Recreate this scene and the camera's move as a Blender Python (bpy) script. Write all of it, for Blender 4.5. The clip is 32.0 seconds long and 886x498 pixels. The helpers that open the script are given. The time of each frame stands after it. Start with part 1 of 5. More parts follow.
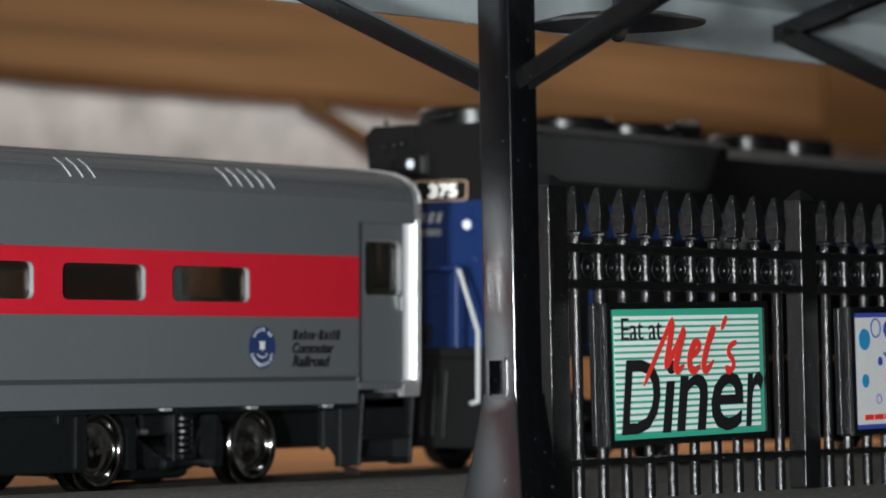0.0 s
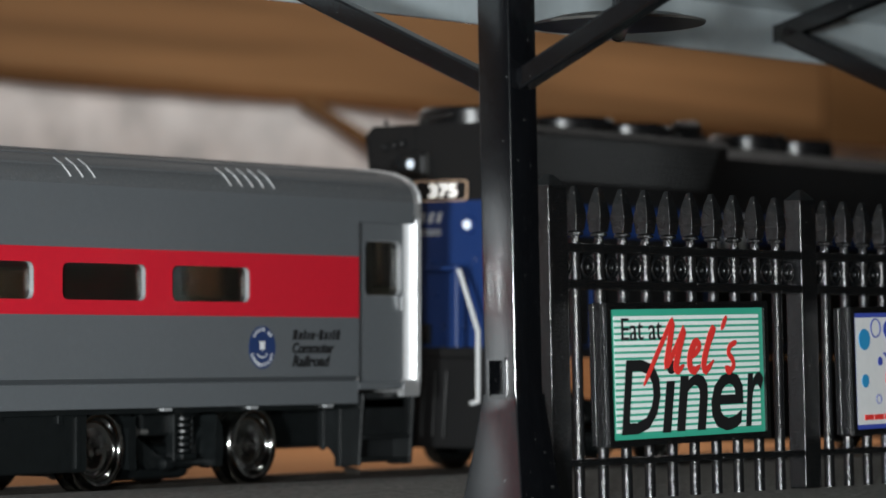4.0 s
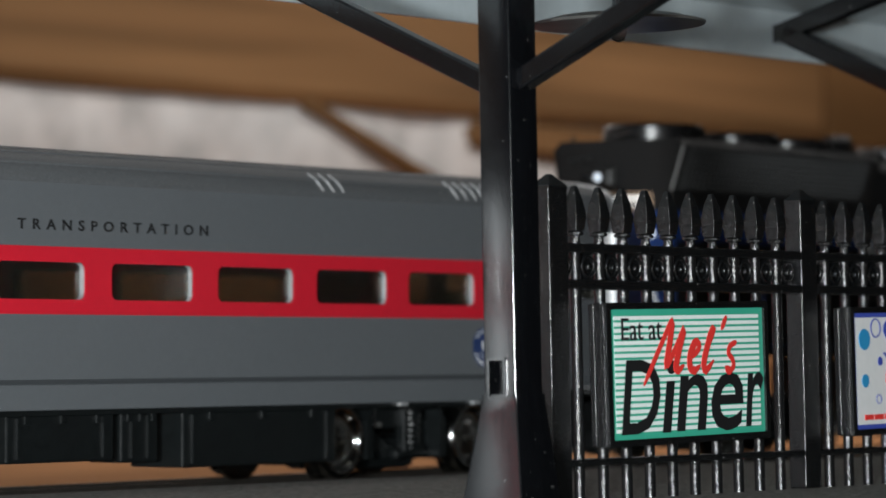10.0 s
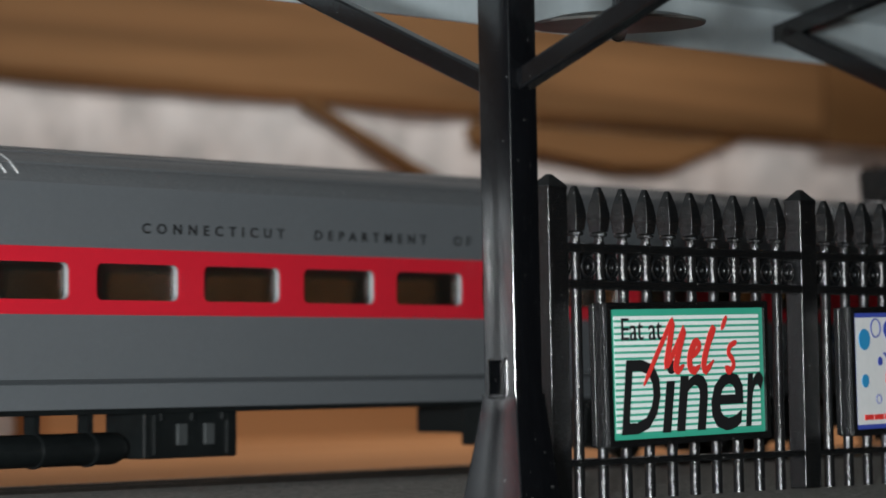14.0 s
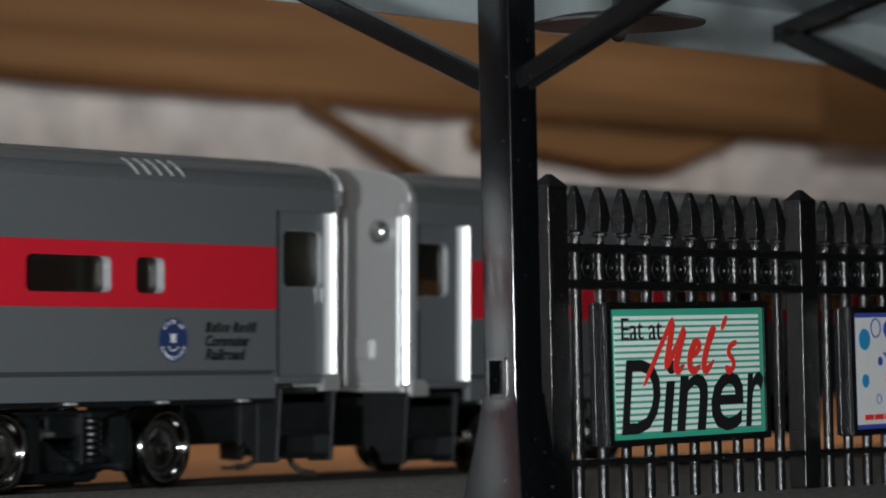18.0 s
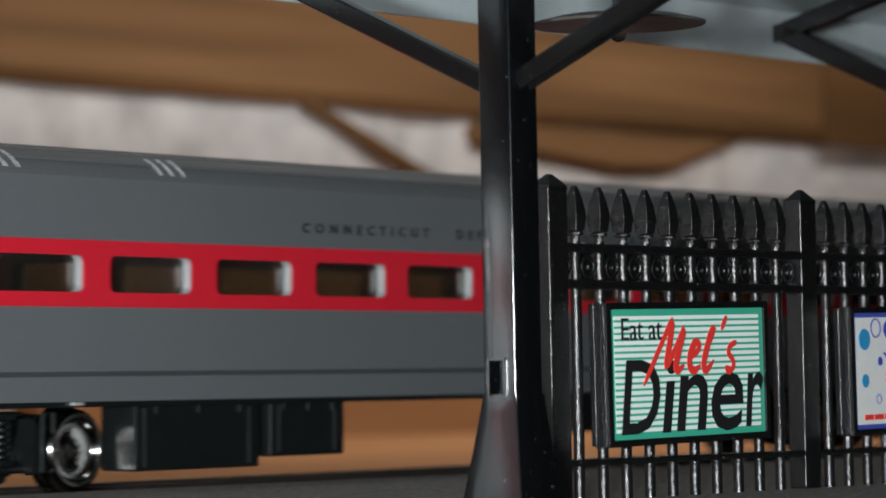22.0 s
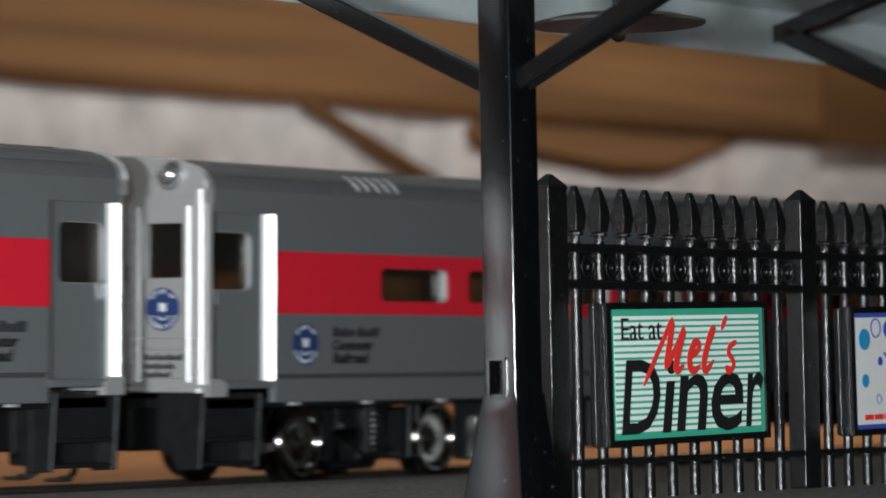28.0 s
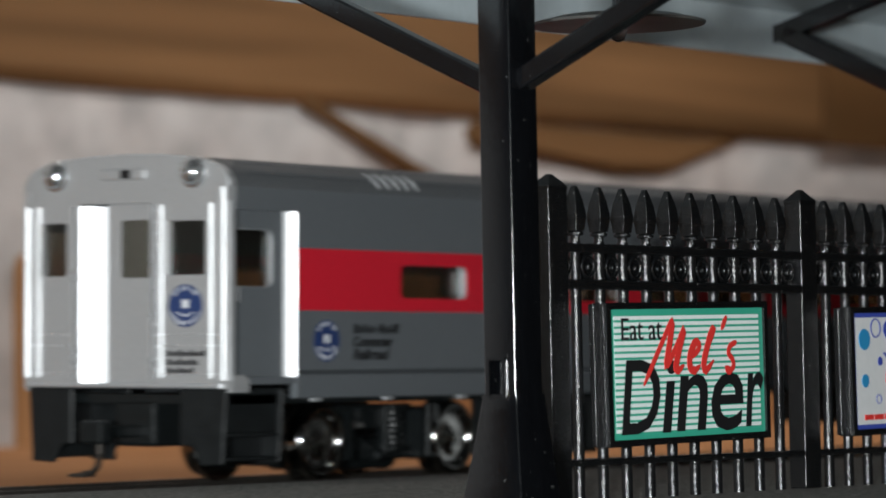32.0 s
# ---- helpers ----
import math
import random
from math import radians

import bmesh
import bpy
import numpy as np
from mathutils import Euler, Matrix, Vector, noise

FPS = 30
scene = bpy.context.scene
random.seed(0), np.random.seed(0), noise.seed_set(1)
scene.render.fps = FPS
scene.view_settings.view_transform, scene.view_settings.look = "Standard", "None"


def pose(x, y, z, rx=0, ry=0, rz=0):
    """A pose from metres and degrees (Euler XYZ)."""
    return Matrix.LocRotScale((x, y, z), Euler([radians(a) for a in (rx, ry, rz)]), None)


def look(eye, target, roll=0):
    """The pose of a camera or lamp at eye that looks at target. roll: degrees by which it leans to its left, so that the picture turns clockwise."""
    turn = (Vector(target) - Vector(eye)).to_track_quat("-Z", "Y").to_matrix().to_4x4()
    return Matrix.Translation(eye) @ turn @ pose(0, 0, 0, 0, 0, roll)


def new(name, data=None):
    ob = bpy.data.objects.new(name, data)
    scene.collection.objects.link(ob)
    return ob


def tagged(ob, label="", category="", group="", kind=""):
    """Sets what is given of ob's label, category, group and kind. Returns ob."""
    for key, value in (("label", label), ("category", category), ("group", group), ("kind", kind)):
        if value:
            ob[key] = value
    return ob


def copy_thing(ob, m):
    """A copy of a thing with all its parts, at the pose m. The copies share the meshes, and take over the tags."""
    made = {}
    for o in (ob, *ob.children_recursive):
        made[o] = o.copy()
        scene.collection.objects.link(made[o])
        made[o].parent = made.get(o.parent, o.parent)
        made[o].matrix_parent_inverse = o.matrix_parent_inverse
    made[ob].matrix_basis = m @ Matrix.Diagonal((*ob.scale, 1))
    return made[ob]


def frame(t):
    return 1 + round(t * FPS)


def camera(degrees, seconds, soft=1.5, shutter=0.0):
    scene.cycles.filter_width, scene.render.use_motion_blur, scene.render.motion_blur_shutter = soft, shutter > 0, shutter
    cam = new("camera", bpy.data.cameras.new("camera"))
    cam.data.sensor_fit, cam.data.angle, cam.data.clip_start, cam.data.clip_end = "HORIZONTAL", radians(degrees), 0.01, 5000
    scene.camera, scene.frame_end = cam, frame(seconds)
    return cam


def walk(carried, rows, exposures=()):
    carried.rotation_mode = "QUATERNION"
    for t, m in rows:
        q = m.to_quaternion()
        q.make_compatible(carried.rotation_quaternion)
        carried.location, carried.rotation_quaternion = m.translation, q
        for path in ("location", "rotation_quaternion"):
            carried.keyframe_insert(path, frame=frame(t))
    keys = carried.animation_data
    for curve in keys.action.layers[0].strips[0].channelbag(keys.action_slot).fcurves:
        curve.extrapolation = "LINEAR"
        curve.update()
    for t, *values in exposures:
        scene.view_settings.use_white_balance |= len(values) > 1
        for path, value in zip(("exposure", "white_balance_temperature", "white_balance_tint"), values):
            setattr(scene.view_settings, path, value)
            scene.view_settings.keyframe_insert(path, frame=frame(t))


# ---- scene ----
# O-gauge model railway: all sizes are the true sizes of the models, in metres.
import functools

RAIL_Z = 0.0085           # top of the rails above the table
TRACK_Y = 0.5572          # middle of the track
PLATFORM_Z = 0.010        # top of the platform slab

cam = camera(14.0, 32.0, soft=1.6, shutter=0.5)
cam.data.dof.use_dof = True
cam.data.dof.focus_distance = 0.765
cam.data.dof.aperture_fstop = 24.5
TURN = math.radians(35.13)
EYE = look((0.0, 0.0, 0.04185), (math.cos(TURN), math.sin(TURN), 0.04185 + 0.026625))
walk(cam, [(0.0, EYE), (32.0, EYE)], [(0.0, 0.05), (8.0, 0.05), (12.0, 0.15), (15.5, 0.04), (17.0, -0.17), (18.0, -0.45), (19.0, -0.06), (20.0, 0.10), (23.0, 0.08), (24.0, -0.28), (25.0, -0.03), (27.0, 0.04), (28.0, 0.0), (29.0, -0.20), (30.0, 0.04), (31.0, 0.09), (32.0, -0.06)])

# ------------------------------------------------------------------ light
world = bpy.data.worlds.new("room")
scene.world = world
world.use_nodes = True
bg = world.node_tree.nodes["Background"]
bg.inputs["Color"].default_value = (0.80, 0.85, 1.0, 1)
bg.inputs["Strength"].default_value = 0.12


def area_lamp(name, at, target, w, h, power, color):
    data = bpy.data.lights.new(name, "AREA")
    data.shape, data.size, data.size_y = "RECTANGLE", w, h
    data.energy, data.color = power, color
    ob = new(name, data)
    ob.matrix_world = look(at, target)
    return ob


# two work lamps near the camera, and an unseen strip added over the back wall to brighten it
area_lamp("work_lamp", (-0.118, 0.081, 0.047), (0.75, 0.50, 0.05), 0.030, 0.030, 6.9, (0.935, 0.985, 1.0))
area_lamp("work_lamp", (-0.035, 0.005, 0.068), (0.75, 0.50, 0.05), 0.030, 0.030, 2.5, (0.935, 0.985, 1.0))
area_lamp("wall_fill_strip", (1.42, 0.72, 0.50), (1.42, 0.99, 0.30), 0.95, 0.06, 3.35, (1.0, 0.98, 0.96))
scene.view_settings.exposure = 0.0


# ------------------------------------------------------------------ materials
def material(name, color, rough=0.5, metal=0.0, vary=0.12, scale=400.0, bump=0.05, bump_scale=None, coat=0.0,
             second=None, second_scale=60.0, spec=0.5):
    m = bpy.data.materials.new(name)
    m.use_nodes = True
    nt = m.node_tree
    b = nt.nodes["Principled BSDF"]
    tc = nt.nodes.new("ShaderNodeTexCoord")
    n1 = nt.nodes.new("ShaderNodeTexNoise")
    n1.inputs["Scale"].default_value, n1.inputs["Detail"].default_value = scale, 6
    n2 = nt.nodes.new("ShaderNodeTexNoise")
    n2.inputs["Scale"].default_value, n2.inputs["Detail"].default_value = second_scale, 3
    nt.links.new(tc.outputs["Object"], n1.inputs["Vector"])
    nt.links.new(tc.outputs["Object"], n2.inputs["Vector"])
    ramp = nt.nodes.new("ShaderNodeValToRGB")
    lo = [c * (1 - vary) for c in color]
    hi = [min(1, c * (1 + vary)) for c in color]
    ramp.color_ramp.elements[0].position, ramp.color_ramp.elements[1].position = 0.3, 0.7
    ramp.color_ramp.elements[0].color, ramp.color_ramp.elements[1].color = (*lo, 1), (*hi, 1)
    nt.links.new(n1.outputs["Fac"], ramp.inputs["Fac"])
    mix = nt.nodes.new("ShaderNodeMix")
    mix.data_type = "RGBA"
    nt.links.new(n2.outputs["Fac"], mix.inputs["Factor"])
    nt.links.new(ramp.outputs["Color"], mix.inputs[6])
    mix.inputs[7].default_value = (*(second or [c * (1 - vary * 0.8) for c in color]), 1)
    nt.links.new(mix.outputs[2], b.inputs["Base Color"])
    b.inputs["Roughness"].default_value = rough
    b.inputs["Metallic"].default_value = metal
    b.inputs["Coat Weight"].default_value = coat
    b.inputs["Coat Roughness"].default_value = 0.12
    b.inputs["Specular IOR Level"].default_value = spec
    rr = nt.nodes.new("ShaderNodeMapRange")
    rr.inputs["To Min"].default_value, rr.inputs["To Max"].default_value = max(0.02, rough - 0.08), min(1, rough + 0.1)
    nt.links.new(n2.outputs["Fac"], rr.inputs["Value"])
    nt.links.new(rr.outputs["Result"], b.inputs["Roughness"])
    if bump:
        n3 = nt.nodes.new("ShaderNodeTexNoise")
        n3.inputs["Scale"].default_value, n3.inputs["Detail"].default_value = bump_scale or scale * 2, 4
        nt.links.new(tc.outputs["Object"], n3.inputs["Vector"])
        bp = nt.nodes.new("ShaderNodeBump")
        bp.inputs["Strength"].default_value, bp.inputs["Distance"].default_value = bump, 0.0006
        nt.links.new(n3.outputs["Fac"], bp.inputs["Height"])
        nt.links.new(bp.outputs["Normal"], b.inputs["Normal"])
    return m


def wood(name, dark, light, scale, rough=0.75):
    m = bpy.data.materials.new(name)
    m.use_nodes = True
    nt = m.node_tree
    b = nt.nodes["Principled BSDF"]
    tc = nt.nodes.new("ShaderNodeTexCoord")
    mp = nt.nodes.new("ShaderNodeMapping")
    mp.inputs["Scale"].default_value = scale
    nt.links.new(tc.outputs["Object"], mp.inputs["Vector"])
    n = nt.nodes.new("ShaderNodeTexNoise")
    n.inputs["Scale"].default_value, n.inputs["Detail"].default_value, n.inputs["Distortion"].default_value = 1.0, 6, 0.6
    nt.links.new(mp.outputs["Vector"], n.inputs["Vector"])
    r = nt.nodes.new("ShaderNodeValToRGB")
    r.color_ramp.elements[0].position, r.color_ramp.elements[1].position = 0.32, 0.68
    r.color_ramp.elements[0].color, r.color_ramp.elements[1].color = (*dark, 1), (*light, 1)
    nt.links.new(n.outputs["Fac"], r.inputs["Fac"])
    nt.links.new(r.outputs["Color"], b.inputs["Base Color"])
    b.inputs["Roughness"].default_value = rough
    b.inputs["Specular IOR Level"].default_value = 0.2
    bp = nt.nodes.new("ShaderNodeBump")
    bp.inputs["Strength"].default_value, bp.inputs["Distance"].default_value = 0.3, 0.001
    nt.links.new(n.outputs["Fac"], bp.inputs["Height"])
    nt.links.new(bp.outputs["Normal"], b.inputs["Normal"])
    return m


def glowing(name, color, strength):
    m = material(name, color, 0.3)
    b = m.node_tree.nodes["Principled BSDF"]
    b.inputs["Emission Color"].default_value, b.inputs["Emission Strength"].default_value = (*color, 1), strength
    return m


def glass(name, color, rough=0.05, alpha_ior=1.45):
    m = bpy.data.materials.new(name)
    m.use_nodes = True
    b = m.node_tree.nodes["Principled BSDF"]
    b.inputs["Base Color"].default_value = (*color, 1)
    b.inputs["Roughness"].default_value = rough
    b.inputs["Transmission Weight"].default_value = 1.0
    b.inputs["IOR"].default_value = alpha_ior
    return m


GRAY = material("gray_body_paint", (0.129, 0.141, 0.151), 0.34, 0.15, 0.06, 900, 0.03, spec=0.7)
ROOF_GRAY = material("gray_roof_paint", (0.112, 0.119, 0.125), 0.58, 0.05, 0.22, 1600, 0.12, second=(0.082, 0.086, 0.090), second_scale=260)
for _n in [n for n in ROOF_GRAY.node_tree.nodes if n.type == "TEX_NOISE" and n.inputs["Scale"].default_value == 260]:
    _m = ROOF_GRAY.node_tree.nodes.new("ShaderNodeMapping")
    _m.inputs["Scale"].default_value = (0.04, 1.0, 1.0)
    ROOF_GRAY.node_tree.links.new([n for n in ROOF_GRAY.node_tree.nodes if n.type == "TEX_COORD"][0].outputs["Object"], _m.inputs["Vector"])
    ROOF_GRAY.node_tree.links.new(_m.outputs["Vector"], _n.inputs["Vector"])
RED = material("red_stripe_paint", (0.58, 0.014, 0.030), 0.38, 0.0, 0.05, 800, 0.03)
SILVER = material("silver_end_paint", (0.49, 0.492, 0.495), 0.36, 0.5, 0.06, 900, 0.03)
CHROME = material("polished_silver_trim", (0.82, 0.84, 0.86), 0.27, 0.80, 0.04, 900, 0.04)
JAMB = material("brushed_silver_jamb", (0.72, 0.73, 0.74), 0.40, 0.7, 0.06, 900, 0.10)
VENT = material("gray_vent", (0.05, 0.055, 0.056), 0.45, 0.0, 0.15, 500, 0.1)
WINDOW_TRIM = material("window_trim", (0.42, 0.43, 0.44), 0.35, 0.3, 0.05, 700, 0.02)
NICKEL = material("nickel_wheel", (0.55, 0.55, 0.53), 0.10, 1.0, 0.08, 600, 0.02)
BLACK = material("black_plastic", (0.008, 0.0085, 0.009), 0.42, 0.0, 0.25, 600, 0.06)
UNDER = material("dark_underframe", (0.0070, 0.0088, 0.0092), 0.36, 0.0, 0.35, 500, 0.12, spec=0.38)
GLOSS = material("gloss_black_paint", (0.004, 0.0045, 0.0055), 0.10, 0.0, 0.3, 300, 0.10, 1400, coat=1.0, spec=0.35)
GLOSS.node_tree.nodes["Principled BSDF"].inputs["Coat IOR"].default_value = 1.45
for _n in [n for n in GLOSS.node_tree.nodes if n.type == "TEX_NOISE"]:
    _m = GLOSS.node_tree.nodes.new("ShaderNodeMapping")
    _m.inputs["Scale"].default_value = (1.0, 1.0, 0.28)
    _c = [n for n in GLOSS.node_tree.nodes if n.type == "TEX_COORD"][0]
    GLOSS.node_tree.links.new(_c.outputs["Object"], _m.inputs["Vector"])
    GLOSS.node_tree.links.new(_m.outputs["Vector"], _n.inputs["Vector"])
STEEL = material("dull_steel", (0.22, 0.22, 0.21), 0.35, 0.6, 0.15, 500, 0.05)
STEP = material("dark_step_casting", (0.0095, 0.0112, 0.0118), 0.46, 0.0, 0.45, 260, 0.2, 900, spec=0.35)
FENCE = material("satin_black_fence", (0.0055, 0.006, 0.0065), 0.22, 0.0, 0.3, 700, 0.30, 2400, spec=0.75)
LETTER = material("black_lettering", (0.01, 0.01, 0.011), 0.5, 0.0, 0.1, 600, 0)
WHITE = material("white_print", (0.75, 0.76, 0.76), 0.45, 0.0, 0.05, 600, 0)
SEAL_BLUE = material("seal_blue", (0.018, 0.040, 0.13), 0.45, 0.0, 0.08, 600, 0)
LOCO_BLUE = material("loco_blue_paint", (0.012, 0.040, 0.16), 0.36, 0.0, 0.08, 700, 0.04)
LOCO_BLACK = material("loco_black_paint", (0.0105, 0.0105, 0.0108), 0.50, 0.0, 0.25, 1500, 0.10, spec=0.35)
FAN_BLACK = material("glossy_fan_black", (0.008, 0.008, 0.0085), 0.24, 0.0, 0.25, 600, 0.05, spec=0.6)
LOCO_MESH = material("loco_mesh_screen", (0.055, 0.056, 0.057), 0.45, 0.2, 0.2, 900, 0.05)
PANE = glass("tinted_window_pane", (0.33, 0.312, 0.262), 0.09, 1.32)
PANE.node_tree.nodes["Principled BSDF"].inputs["Transmission Weight"].default_value = 0.98
DARK_LENS = material("dark_lens", (0.010, 0.011, 0.012), 0.12, 0.0, 0.3, 300, 0.0)
SIGN_GREEN = material("sign_green_print", (0.045, 0.40, 0.27), 0.4, 0.0, 0.04, 600, 0)
SIGN_PALE = material("sign_pale_print", (0.84, 0.90, 0.87), 0.4, 0.0, 0.03, 600, 0)
SIGN_RED = material("sign_red_print", (0.76, 0.042, 0.035), 0.4, 0.0, 0.05, 600, 0)
SIGN_BLUE = material("sign_blue_print", (0.05, 0.08, 0.40), 0.4, 0.0, 0.05, 600, 0)
SIGN_SKY = material("sign_light_blue_print", (0.03, 0.28, 0.55), 0.4, 0.0, 0.05, 600, 0)
CONCRETE = material("gritty_gray_platform", (0.26, 0.26, 0.235), 0.85, 0.0, 0.8, 950, 0.9, 1100, second=(0.09, 0.09, 0.078), second_scale=500)
CANOPY = material("gray_canopy_plastic", (0.40, 0.455, 0.475), 0.22, 0.0, 0.08, 300, 0.02, coat=0.5, spec=0.5)


def dust(m, low, scale=1700.0):
    """Sparse pale specks of dust on a finished material."""
    nt = m.node_tree
    b = nt.nodes["Principled BSDF"]
    src = b.inputs["Base Color"].links[0].from_socket
    n = nt.nodes.new("ShaderNodeTexNoise")
    n.inputs["Scale"].default_value, n.inputs["Detail"].default_value = scale, 1
    nt.links.new([k for k in nt.nodes if k.type == "TEX_COORD"][0].outputs["Object"], n.inputs["Vector"])
    r = nt.nodes.new("ShaderNodeMapRange")
    r.inputs["From Min"].default_value, r.inputs["From Max"].default_value = low, low + 0.05
    nt.links.new(n.outputs["Fac"], r.inputs["Value"])
    mix = nt.nodes.new("ShaderNodeMix")
    mix.data_type = "RGBA"
    nt.links.new(r.outputs["Result"], mix.inputs["Factor"])
    nt.links.new(src, mix.inputs[6])
    mix.inputs[7].default_value = (0.42, 0.42, 0.40, 1)
    nt.links.new(mix.outputs[2], b.inputs["Base Color"])


for _m in (GRAY, RED):
    dust(_m, 0.80)
for _m in (ROOF_GRAY, GLOSS, FENCE):
    dust(_m, 0.775)
TRACK_STEEL = material("rail_steel", (0.10, 0.09, 0.08), 0.4, 0.8, 0.3, 400, 0.05)
ROADBED = material("dark_roadbed", (0.020, 0.019, 0.015), 0.75, 0.0, 0.5, 900, 0.4, 1200)
TIE = material("dark_tie", (0.03, 0.026, 0.022), 0.7, 0.0, 0.3, 400, 0.2)
TABLE_WOOD = wood("table_plywood", (0.32, 0.143, 0.055), (0.46, 0.215, 0.088), (3, 25, 25), 0.95)
BOARD_WOOD = wood("lower_board", (0.34, 0.166, 0.068), (0.46, 0.236, 0.104), (2, 8, 14))
BEAM_WOOD = wood("brown_beam", (0.088, 0.044, 0.0150), (0.215, 0.111, 0.045), (2.2, 6, 42))
DARK_WOOD = wood("dark_brown_beam", (0.065, 0.031, 0.009), (0.15, 0.074, 0.026), (1.5, 6, 12))
BATT = material("insulation_facing", (0.52, 0.462, 0.43), 0.5, 0.0, 0.55, 34, 1.0, 40, second=(0.43, 0.455, 0.465), second_scale=17)
ROOM = material("dim_basement_wall", (0.05, 0.045, 0.042), 0.8, 0.0, 0.3, 5, 0.1)
NUMBER_CREAM = glowing("lit_number_border", (0.9, 0.62, 0.42), 0.25)
NUMBER_LIT = glowing("lit_number", (0.95, 0.93, 0.88), 1.0)
LAMP_LENS = glowing("headlight_lens", (0.8, 0.88, 1.0), 0.5)
DISH = material("dish_reflector", (0.085, 0.085, 0.080), 0.3, 0.2, 0.1, 300, 0.03)
CLEAR = glass("bulb_glass", (0.9, 0.9, 0.88))
LENS = material("headlight_chrome", (0.75, 0.77, 0.78), 0.12, 0.9, 0.05, 500, 0.02)


# ------------------------------------------------------------------ mesh helpers
def part(name, bm, mat, parent=None, label=""):
    me = bpy.data.meshes.new(name)
    bm.normal_update()
    bm.to_mesh(me)
    bm.free()
    me.materials.append(mat)
    ob = new(name, me)
    if parent is not None:
        ob.parent = parent
    if label:
        ob["label"] = label
    return ob


def empty(name, m=None):
    ob = new(name)
    ob.empty_display_size = 0.01
    if m is not None:
        ob.matrix_world = m
    return ob


def box(bm, x0, x1, y0, y1, z0, z1, bevel=0.0):
    m = Matrix.LocRotScale(((x0 + x1) / 2, (y0 + y1) / 2, (z0 + z1) / 2), None, (x1 - x0, y1 - y0, z1 - z0))
    vs = bmesh.ops.create_cube(bm, size=1.0, matrix=m)["verts"]
    if bevel:
        es = {e for v in vs for e in v.link_edges}
        bmesh.ops.bevel(bm, geom=list(es), offset=bevel, segments=2, profile=0.5, affect="EDGES")
    return bm


def boxed(x0, x1, y0, y1, z0, z1, bevel=0.0):
    return box(bmesh.new(), x0, x1, y0, y1, z0, z1, bevel)


def tube(bm, p0, p1, r0, r1=None, seg=12):
    p0, p1 = Vector(p0), Vector(p1)
    d = p1 - p0
    m = Matrix.Translation((p0 + p1) / 2) @ d.to_track_quat("Z", "Y").to_matrix().to_4x4()
    bmesh.ops.create_cone(bm, cap_ends=True, segments=seg, radius1=r0, radius2=r0 if r1 is None else r1, depth=d.length, matrix=m)
    return bm


def smooth(ob, angle=40):
    for p in ob.data.polygons:
        p.use_smooth = True
    md = ob.data
    md.set_sharp_from_angle(angle=math.radians(angle))
    return ob


def lathe(bm, prof, seg=24, axis="Y", at=(0, 0, 0)):
    """Rings (radius, offset along the axis)."""
    rings = []
    for r, o in prof:
        ring = []
        for i in range(seg):
            a = 2 * math.pi * i / seg
            c, s = r * math.cos(a), r * math.sin(a)
            p = {"Y": (c, o, s), "Z": (c, s, o), "X": (o, c, s)}[axis]
            ring.append(bm.verts.new((p[0] + at[0], p[1] + at[1], p[2] + at[2])))
        rings.append(ring)
    for a, b in zip(rings, rings[1:]):
        for i in range(seg):
            j = (i + 1) % seg
            bm.faces.new((a[i], a[j], b[j], b[i]))
    bm.faces.new(rings[0])
    bm.faces.new(rings[-1])
    bmesh.ops.recalc_face_normals(bm, faces=bm.faces)
    return bm


def extrude_profile(bm, pts, axis, a, b, closed=True, caps=True):
    """Extrudes a 2D outline: along X the points are (y, z), along Y (x, z), along Z (x, y)."""
    def at(p, o):
        return {"X": (o, p[0], p[1]), "Y": (p[0], o, p[1]), "Z": (p[0], p[1], o)}[axis]
    va = [bm.verts.new(at(p, a)) for p in pts]
    vb = [bm.verts.new(at(p, b)) for p in pts]
    n = len(pts)
    for i in range(n if closed else n - 1):
        j = (i + 1) % n
        bm.faces.new((va[i], va[j], vb[j], vb[i]))
    if caps and closed:
        bm.faces.new(va)
        bm.faces.new(vb)
    bmesh.ops.recalc_face_normals(bm, faces=bm.faces)
    return bm


def rounded(x0, x1, z0, z1, r, n=4):
    out = []
    for cx, cz, a0 in ((x1 - r, z0 + r, -90), (x1 - r, z1 - r, 0), (x0 + r, z1 - r, 90), (x0 + r, z0 + r, 180)):
        for i in range(n + 1):
            a = math.radians(a0 + 90 * i / n)
            out.append((cx + r * math.cos(a), cz + r * math.sin(a)))
    return out


def holed_cell(bm, x0, x1, z0, z1, hole, y, depth):
    """A wall cell with a rounded opening that goes through it, facing -Y or +Y by the sign of depth."""
    n = len(hole) // 4
    front = [bm.verts.new((p[0], y, p[1])) for p in hole]
    back = [bm.verts.new((p[0], y + depth, p[1])) for p in hole]
    corners = [bm.verts.new(c) for c in ((x1, y, z0), (x1, y, z1), (x0, y, z1), (x0, y, z0))]
    for c in range(4):
        arc = front[c * n:(c + 1) * n]
        for i in range(n - 1):
            bm.faces.new((corners[c], arc[i + 1], arc[i]))
        nxt = front[((c + 1) % 4) * n]
        bm.faces.new((corners[c], corners[(c + 1) % 4], nxt, arc[-1]))
    for i in range(len(front)):
        j = (i + 1) % len(front)
        bm.faces.new((front[i], front[j], back[j], back[i]))


